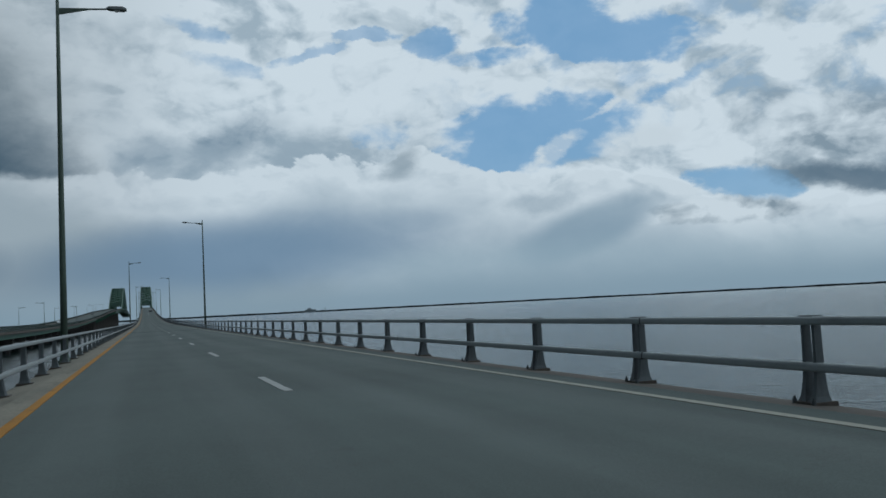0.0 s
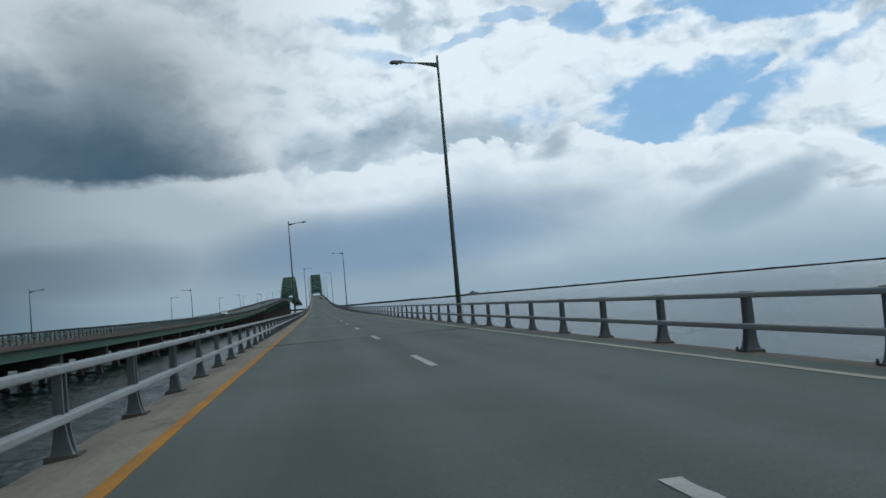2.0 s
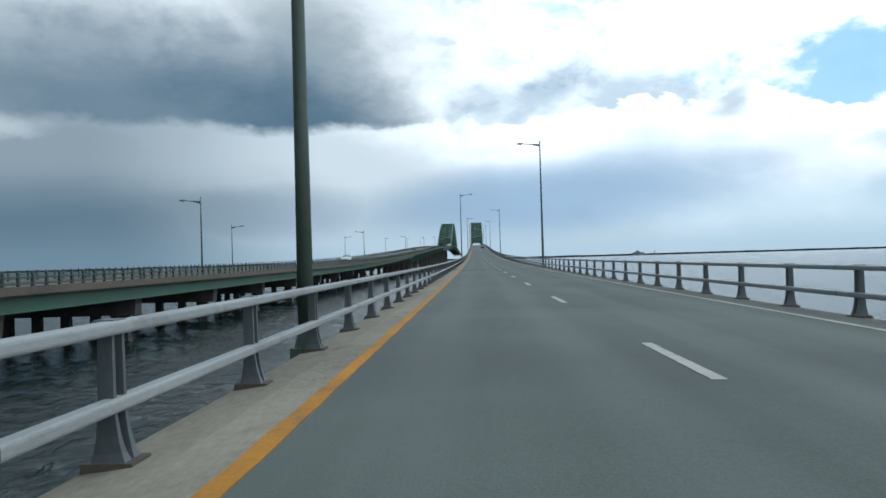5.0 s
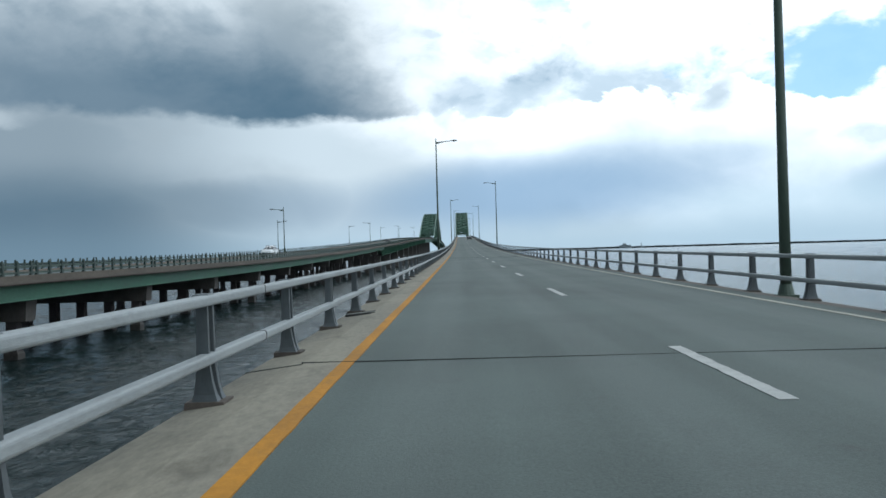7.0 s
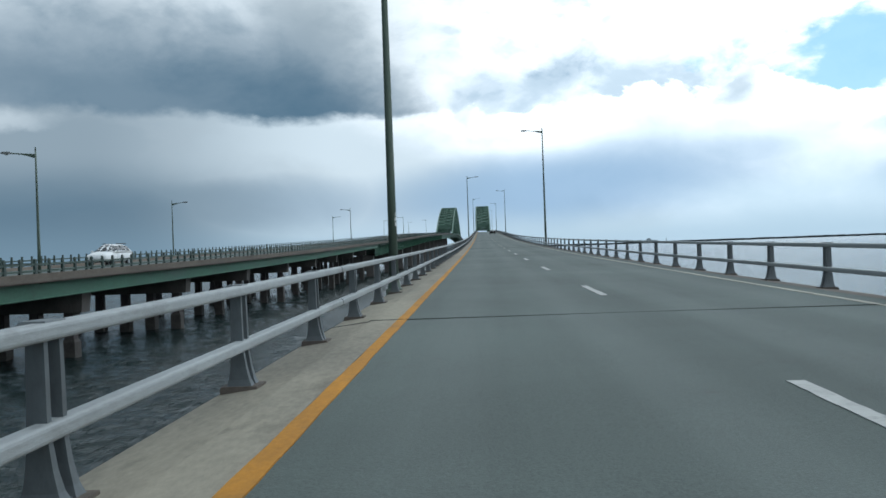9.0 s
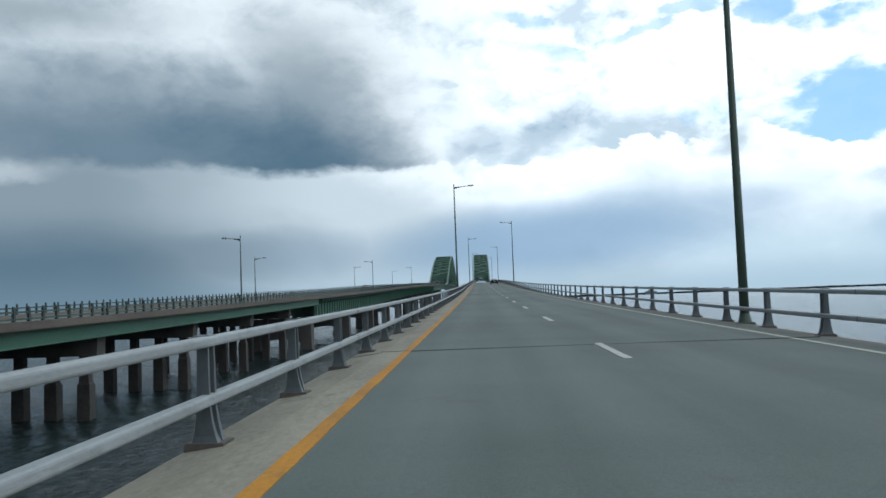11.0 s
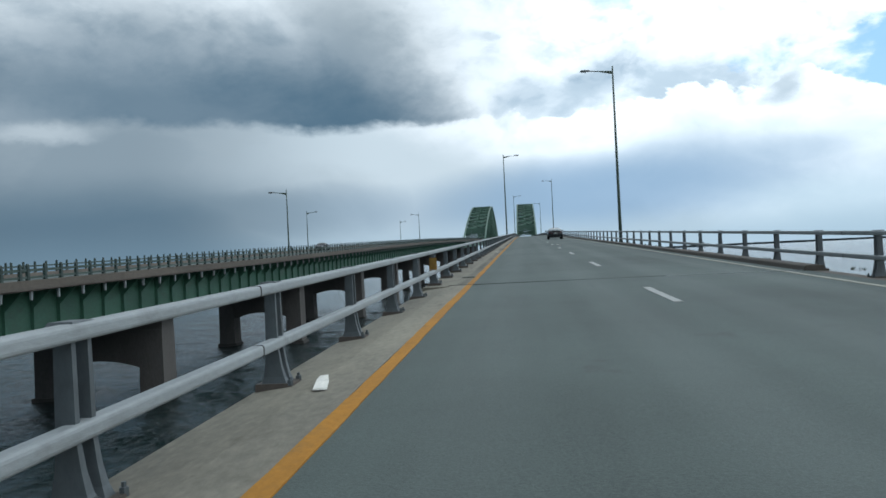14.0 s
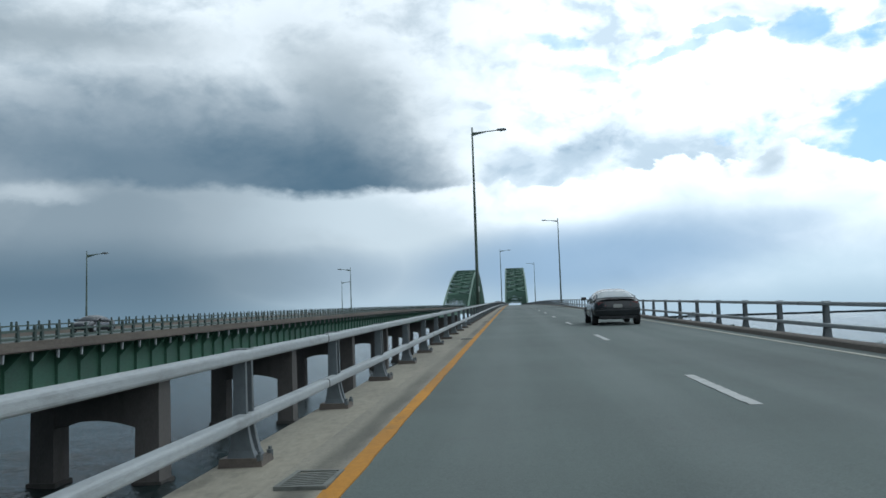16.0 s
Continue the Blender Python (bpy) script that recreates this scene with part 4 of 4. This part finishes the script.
def make_arch(x, width, base):
    """A through arch: two ribs with hangers and diagonals to the deck, laced together across the top."""
    arch = tagged(new("arch_truss"), "tall green steel arch truss over the bridge", "arch", "steel arches")
    mid, half, crown, panels = 1032.0, 130.0, 23.6, 22
    ys = [mid - half + 2 * half * i / panels for i in range(panels + 1)]

    def top(y):
        return base(y) + 0.2 + crown * (1 - abs((y - mid) / half) ** 1.55)

    for s in (-1, 1):
        e = x + s * width / 2
        rib = Build()
        for a, b in zip(ys, ys[1:]):
            rib.bar((e, a, top(a)), (e, b, top(b)), 0.8, 1.0)
        part("rib", rib, GREEN_ARCH, arch)
        part("tie", Build().sweep([(e - 0.35, -0.7), (e + 0.35, -0.7), (e + 0.35, 0.1), (e - 0.35, 0.1)], steps(ys[0], ys[-1], 15), base), GREEN_ARCH, arch)
        for i, y in enumerate(ys[1:-1], 1):
            part("hanger", Build().bar((e, y, base(y)), (e, y, top(y) - 0.3), 0.5, 0.7), GREEN_ARCH, arch)
            a, b = (ys[i], ys[i + 1]) if y < mid else (ys[i - 1], ys[i])
            if 1 < i < panels - 1:
                lo, hi = (a, b) if y >= mid else (b, a)
                part("diagonal", Build().bar((e, hi, top(hi) - 0.3), (e, lo, base(lo) + 0.1), 0.35, 0.45), GREEN_ARCH, arch)
    for i, y in enumerate(ys):
        if top(y) - base(y) < 5.4:
            continue
        z = top(y)
        strut = Build().bar((x - width / 2, y, z), (x + width / 2, y, z), 0.7, 0.8)
        strut.bar((x - width / 2, y, z - 2.2), (x + width / 2, y, z - 2.2), 0.5, 0.7)
        for k in range(6):
            u0, u1 = x - width / 2 + width * k / 6, x - width / 2 + width * (k + 1) / 6
            strut.bar((u0, y, z - 2.2 if k % 2 else z), (u1, y, z if k % 2 else z - 2.2), 0.4, 0.55)
        part("strut", strut, GREEN_ARCH, arch)
        if i < panels and top(ys[i + 1]) - base(ys[i + 1]) >= 5.4:
            y2, z2 = ys[i + 1], top(ys[i + 1])
            for p, q in (((x - width / 2, y, z), (x + width / 2, y2, z2)), ((x + width / 2, y, z), (x - width / 2, y2, z2))):
                part("brace", Build().bar(p, q, 0.9, 0.9), GREEN_ARCH, arch)
    # portals, with haunched legs
    for sign, y in ((1, ys[2]), (-1, ys[-3])):
        z = base(y)
        portal = Build().box(x - width / 2, x + width / 2, y - 0.3, y + 0.3, z + 5.0, z + 6.6)
        for s in (-1, 1):
            portal.bar((x + s * width / 2, y, z + 3.2), (x + s * (width / 2 - 1.9), y, z + 5.1), 0.4, 0.5)
        part("portal", portal, GREEN_ARCH, arch)
    return arch


# ---- vehicles ----
def make_car(name, paint, length, width, height, rear_glass, label, estate=False):
    """A rounded car at the origin, its nose along +y; an estate keeps its roof to an upright back."""
    car = tagged(new(name), label, "car")
    w, back, h = width / 2, -length / 2, height / (1.46 if estate else 1.32)
    # tail to nose: share of the length, lower and upper edge, share of the width
    low = [(0.0, 0.44, 0.80, 0.78), (0.012, 0.36, 0.90, 0.88), (0.04, 0.29, 0.955, 0.95), (0.10, 0.22, 0.965, 0.985), (0.20, 0.19, 0.945, 1.0), (0.38, 0.18, 0.915, 1.0), (0.60, 0.18, 0.90, 1.0), (0.74, 0.18, 0.86, 0.99), (0.87, 0.20, 0.78, 0.96), (0.96, 0.25, 0.68, 0.88), (1.0, 0.33, 0.58, 0.76)]
    if estate:
        low = [(0.0, 0.46, 0.88, 0.86), (0.012, 0.38, 0.95, 0.94), (0.04, 0.29, 0.97, 0.98), (0.12, 0.25, 0.97, 1.0), (0.40, 0.24, 0.96, 1.0), (0.60, 0.24, 0.955, 1.0), (0.74, 0.24, 0.93, 1.0), (0.87, 0.25, 0.88, 0.97), (0.96, 0.30, 0.79, 0.91), (1.0, 0.38, 0.66, 0.82)]

    def loft(rings):
        n = len(rings[0])
        verts = [p for r in rings for p in r]
        faces = [(i * n + k, i * n + (k + 1) % n, (i + 1) * n + (k + 1) % n, (i + 1) * n + k) for i in range(len(rings) - 1) for k in range(n)]
        return Build().add(verts, faces + [tuple(range(n)), tuple(range(len(verts) - n, len(verts)))])

    def power(v, e):
        return math.copysign(abs(v) ** e, v)

    rings = []
    for t, z0, z1, k in low:
        ring = []
        for j in range(24):
            a = 2 * math.pi * (j + 0.5) / 24
            up = power(math.sin(a), 0.5)
            ring.append((w * k * power(math.cos(a), 0.38) * (1 - 0.05 * max(0, up)), back + t * length, h * ((z0 + z1) / 2 + (z1 - z0) / 2 * up)))
        rings.append(ring)
    part("body", loft(rings), paint, car, smooth=True)
    # the cabin, an arched shell
    roof = [(0.10, 0.955), (0.15, 1.045), (0.20, 1.13), (0.26, 1.225), (0.32, 1.285), (0.40, 1.32), (0.48, 1.32), (0.55, 1.29), (0.61, 1.20), (0.67, 1.08), (0.75, 0.885)]
    if estate:
        roof = [(0.012, 0.95), (0.03, 1.16), (0.06, 1.36), (0.10, 1.42), (0.20, 1.455), (0.38, 1.46), (0.50, 1.45), (0.57, 1.41), (0.63, 1.27), (0.68, 1.12), (0.745, 0.94)]

    def shell(t, a, out=0.0):
        """A point on the cabin at a share of the length and an angle over the roof."""
        for (t0, z0), (t1, z1) in zip(roof, roof[1:]):
            if t <= t1 + 1e-6:
                top = z0 + (z1 - z0) * (t - t0) / (t1 - t0)
                break
        c, u = math.cos(a), max(0.0, math.sin(a)) ** 0.62
        taper = 0.95 - 0.22 * u * (top - 0.86) / 0.46
        x, z = w * taper * power(c, 0.6), h * (0.84 + (top - 0.84) * u)
        push = Vector((c, (0.36 - t) * 3.0, math.sin(a))).normalized() * out
        return Vector((x, back + t * length, z)) + push

    part("cabin", loft([[shell(t, math.pi * j / 16) for j in range(17)] for t, z in roof]), paint, car, smooth=True)

    def pane(name, t0, t1, a0, a1, label, glass=CAR_GLASS):
        m, n = 6, 8
        grid = [[(t0 + (t1 - t0) * i / m, radians(a0 + (a1 - a0) * j / n)) for j in range(n + 1)] for i in range(m + 1)]
        verts = [shell(t, a, o) for o in (-0.01, 0.012) for row in grid for t, a in row]
        k, c = (m + 1) * (n + 1), n + 1
        faces = [(o + i * c + j, o + i * c + j + 1, o + (i + 1) * c + j + 1, o + (i + 1) * c + j) for o in (0, k) for i in range(m) for j in range(n)]
        rim = [j for j in range(c)] + [i * c + n for i in range(1, m + 1)] + [m * c + j for j in range(n - 1, -1, -1)] + [i * c for i in range(m - 1, 0, -1)]
        faces += [(a, b, b + k, a + k) for a, b in zip(rim, rim[1:] + rim[:1])]
        part(name, Build().add(verts, faces), glass, car, label, smooth=True)

    pane("rear_window", *((0.02, 0.055) if estate else (0.125, 0.285)), 36, 144, "glossy rear window", rear_glass)
    pane("windscreen", *((0.562, 0.736) if estate else (0.575, 0.725)), *((15, 165) if estate else (32, 148)), "dark windscreen")
    for sign in (0, 180):
        for t0, t1 in ((0.08, 0.22), (0.24, 0.40), (0.415, 0.59)) if estate else ((0.25, 0.40), (0.415, 0.59)):
            pane("side_window", t0, t1, abs(sign - (7 if estate else 9)), abs(sign - (46 if estate else 26)), "dark side window")
        if estate:
            side = -1 if sign else 1
            part("roof_rail", Build().bar((side * w * 0.60, back + 0.12 * length, h * 1.475), (side * w * 0.60, back + 0.48 * length, h * 1.475), 0.05, 0.06), PLASTIC, car, "black roof rail")
    tyre = Build().tube([(-0.11, 0, 0), (-0.09, 0, 0), (0.09, 0, 0), (0.11, 0, 0)], [0.285, 0.315, 0.315, 0.285], 28).mesh("tyre", RUBBER)
    rim = Build().tube([(-0.112, 0, 0), (-0.118, 0, 0)], [0.20, 0.16], 14).tube([(0.112, 0, 0), (0.118, 0, 0)], [0.20, 0.16], 14).mesh("rim", RIM)
    y = back
    for sx in (-1, 1):
        for t in (0.19, 0.81):
            wheel = part("tyre", tyre, None, car, at=pose(sx * (w - 0.105), back + t * length, 0.315))
            part("rim", rim, None, wheel)
        lamp = Build().hexa([(sx * w * 0.48, y - 0.006, h * 0.70), (sx * w * 0.78, y + 0.015, h * 0.68), (sx * w * 0.80, y + 0.09, h * 0.68), (sx * w * 0.48, y + 0.09, h * 0.70)],
                            [(sx * w * 0.50, y + 0.012, h * 0.82), (sx * w * 0.82, y + 0.03, h * 0.84), (sx * w * 0.86, y + 0.10, h * 0.84), (sx * w * 0.50, y + 0.10, h * 0.82)])
        part("tail_light", lamp, RED_LENS, car, "dark red tail light")
        part("headlight", Build().taper(sx * w * 0.64, -y - 0.10, h * 0.52, h * 0.64, w * 0.16, 0.10, w * 0.15, 0.07), CLEAR_LENS, car, "clear headlight")
        part("mirror", Build().taper(sx * (w + 0.09), back + length * 0.665, h * 0.90, h * 1.03, 0.10, 0.06, 0.09, 0.045).box(min(sx * (w - 0.12), sx * (w + 0.02)), max(sx * (w - 0.12), sx * (w + 0.02)), back + length * 0.66, back + length * 0.675, h * 0.90, h * 0.93), paint, car)
    ease(0.03, part("bumper", Build().taper(0, y + 0.05, h * 0.34, h * 0.58, w * 0.86, 0.09, w * 0.90, 0.10), paint, car, "body-coloured rear bumper"))
    part("valance", Build().taper(0, y + 0.06, h * 0.25, h * 0.338, w * 0.70, 0.07, w * 0.80, 0.08), PLASTIC, car, "black plastic valance")
    ease(0.03, part("bumper", Build().taper(0, -y - 0.08, h * 0.26, h * 0.44, w * 0.78, 0.09, w * 0.82, 0.09), PLASTIC, car, "black front bumper"))
    part("boot_seam", Build().box(-w * 0.70, w * 0.70, y - 0.008, y + 0.02, h * 0.605, h * 0.617), PLASTIC, car)
    if not estate:
        part("spoiler", Build().taper(0, y + 0.08, h * 0.945, h * 0.985, w * 0.74, 0.07, w * 0.70, 0.03), paint, car)
    part("number_plate", Build().box(-0.16, 0.16, y - 0.016, y + 0.01, h * 0.63, h * 0.63 + 0.12), PLATE, car, "pale blank number plate")
    return car


# ---- small things on the road ----
def make_grate(y):
    grate = tagged(new("drain_grate"), "rusty iron drain grate in the gutter", "drain grate", "drain grates")
    grate.matrix_basis = pose(-3.46, y, road_z(y) + 0.011)
    part("grate_frame", Build().box(-0.23, -0.20, -0.25, 0.25, -0.1, 0.012).box(0.055, 0.085, -0.25, 0.25, -0.1, 0.012).box(-0.23, 0.085, -0.28, -0.25, -0.1, 0.012).box(-0.23, 0.085, 0.25, 0.28, -0.1, 0.012), IRON, grate)
    bar = Build().box(-0.205, 0.057, -0.014, 0.014, -0.05, 0.008).mesh("slat", IRON)
    for k in range(8):
        part("slat", bar, None, grate, at=pose(0, -0.21 + 0.06 * k, 0, 0, 0, 12))
    # no hole below the slats: a dark sheet stands in for the shade inside
    part("pit_shade", Build().box(-0.21, 0.06, -0.25, 0.25, -0.012, -0.006), JOINT, grate, "dark sheet in place of the drain's shaded depth")


def make_weeds():
    """Small tufts that grow in the dirt on the kerb, at the feet of the posts."""
    rnd, b = random.Random(21), Build()
    for k in range(140, 178):
        y0 = POST_0 + POST * k
        for tuft in range(rnd.choice((0, 1, 2, 3))):
            x, y = 4.02 + rnd.uniform(-0.16, 0.06), y0 + rnd.gauss(0.0, 0.28)
            z = road_z(y) + 0.09
            for blade in range(9):
                a, high, lean = rnd.uniform(0, 6.28), rnd.uniform(0.03, 0.08), rnd.uniform(0.01, 0.05)
                px, py = x + rnd.gauss(0, 0.025), y + rnd.gauss(0, 0.025)
                c, d = math.cos(a), math.sin(a)
                b.add([(px - 0.007 * d, py + 0.007 * c, z), (px + 0.007 * d, py - 0.007 * c, z), (px + 0.5 * lean * c + 0.004 * d, py + 0.5 * lean * d - 0.004 * c, z + 0.65 * high), (px + lean * c, py + lean * d, z + high)], [(0, 1, 2), (0, 2, 3), (1, 0, 3), (1, 3, 2)])
    tagged(part("weeds", b, WEED), "dull green weeds in the dirt on the kerb", "weeds", kind="stuff")


road = make_road()
make_deck()
make_railing(1)
make_railing(-1)
make_weeds()
make_lamps()
make_twin()
make_supports()
make_arch(0.0, 10.6, road_z)
make_arch(-29.8, 12.2, twin_z)
for y in (448.2, 481.4, 496.9, 515.0, 532.0):
    make_grate(y)
car = make_car("saloon_car", BLACK_CAR, 4.4, 1.72, 1.32, REAR_GLASS, "black saloon car, rear window coloured pale like reflected sky")
car.matrix_basis = pose(1.50, 524.2, road_z(524.2) + 0.01, 1.6)
car = make_car("sport_utility_car", WHITE_CAR, 4.7, 1.86, 1.72, CAR_GLASS, "white sport utility car with black roof rails on the neighbouring bridge", True)
car.matrix_basis = pose(-31.6, 330.4, twin_z(330.4) + 0.03, 0, 0, 180)
car = make_car("saloon_car", DARK_CAR, 4.0, 1.64, 1.24, CAR_GLASS, "dark grey saloon car on the neighbouring bridge")
car.matrix_basis = pose(-31.9, 549, twin_z(549) + 0.03, 1.0, 0, 180)
for x, y, turn, wide, long, label in ((-3.725, 433.3, 11, 0.60, 1.75, "torn white scrap lying on the apron"), (-3.60, 473.8, -35, 0.5, 0.55, "white scrap with dirt in the gutter"), (-4.27, 449.0, 84, 0.30, 0.8, "pale wood splinter by a railing post"), (-3.75, 392.0, 15, 0.5, 0.55, "white scrap lying in the gutter"), (0.36, 488.0, 80, 0.6, 0.8, "flat white scrap lying on the asphalt")):
    s = Build().hexa([(-0.09, -0.22, 0.0), (0.08, -0.22, 0.0), (0.08, 0.0, 0.0), (-0.09, 0.0, 0.0)], [(-0.09, -0.22, 0.012), (0.08, -0.21, 0.02), (0.08, 0.0, 0.012), (-0.08, 0.0, 0.03)])
    s.hexa([(-0.09, 0.0, 0.0), (0.08, 0.0, 0.0), (0.05, 0.2, 0.0), (-0.06, 0.2, 0.0)], [(-0.08, 0.0, 0.03), (0.08, 0.0, 0.012), (0.05, 0.2, 0.02), (-0.06, 0.2, 0.012)])
    ob = part("paper_scrap", s, SCRAP)
    fall = max(0, -3.74 - x) * (0.12 if y < DEEP else 0.02)
    ob.matrix_basis = pose(x, y, road_z(y) + (0.008 if x < 0 else 0.0135) - fall, 0, 0, turn) @ Matrix.Diagonal((wide, long, 0.7, 1))
    tagged(ob, label, "litter")
cover = tagged(new("scupper_cover"), "thin dark iron scupper cover beside a railing post", "drain cover")
cover.matrix_basis = pose(-3.98, 216.35, road_z(216.35) - 0.028, 0, -5, 4)
part("plate", Build().taper(0, 0, 0.0, 0.026, 0.26, 0.15, 0.25, 0.14), IRON, cover)
part("rim", Build().box(-0.26, 0.26, -0.17, -0.151, -0.005, 0.03).box(-0.26, 0.26, 0.151, 0.17, -0.005, 0.03), JOINT, cover)
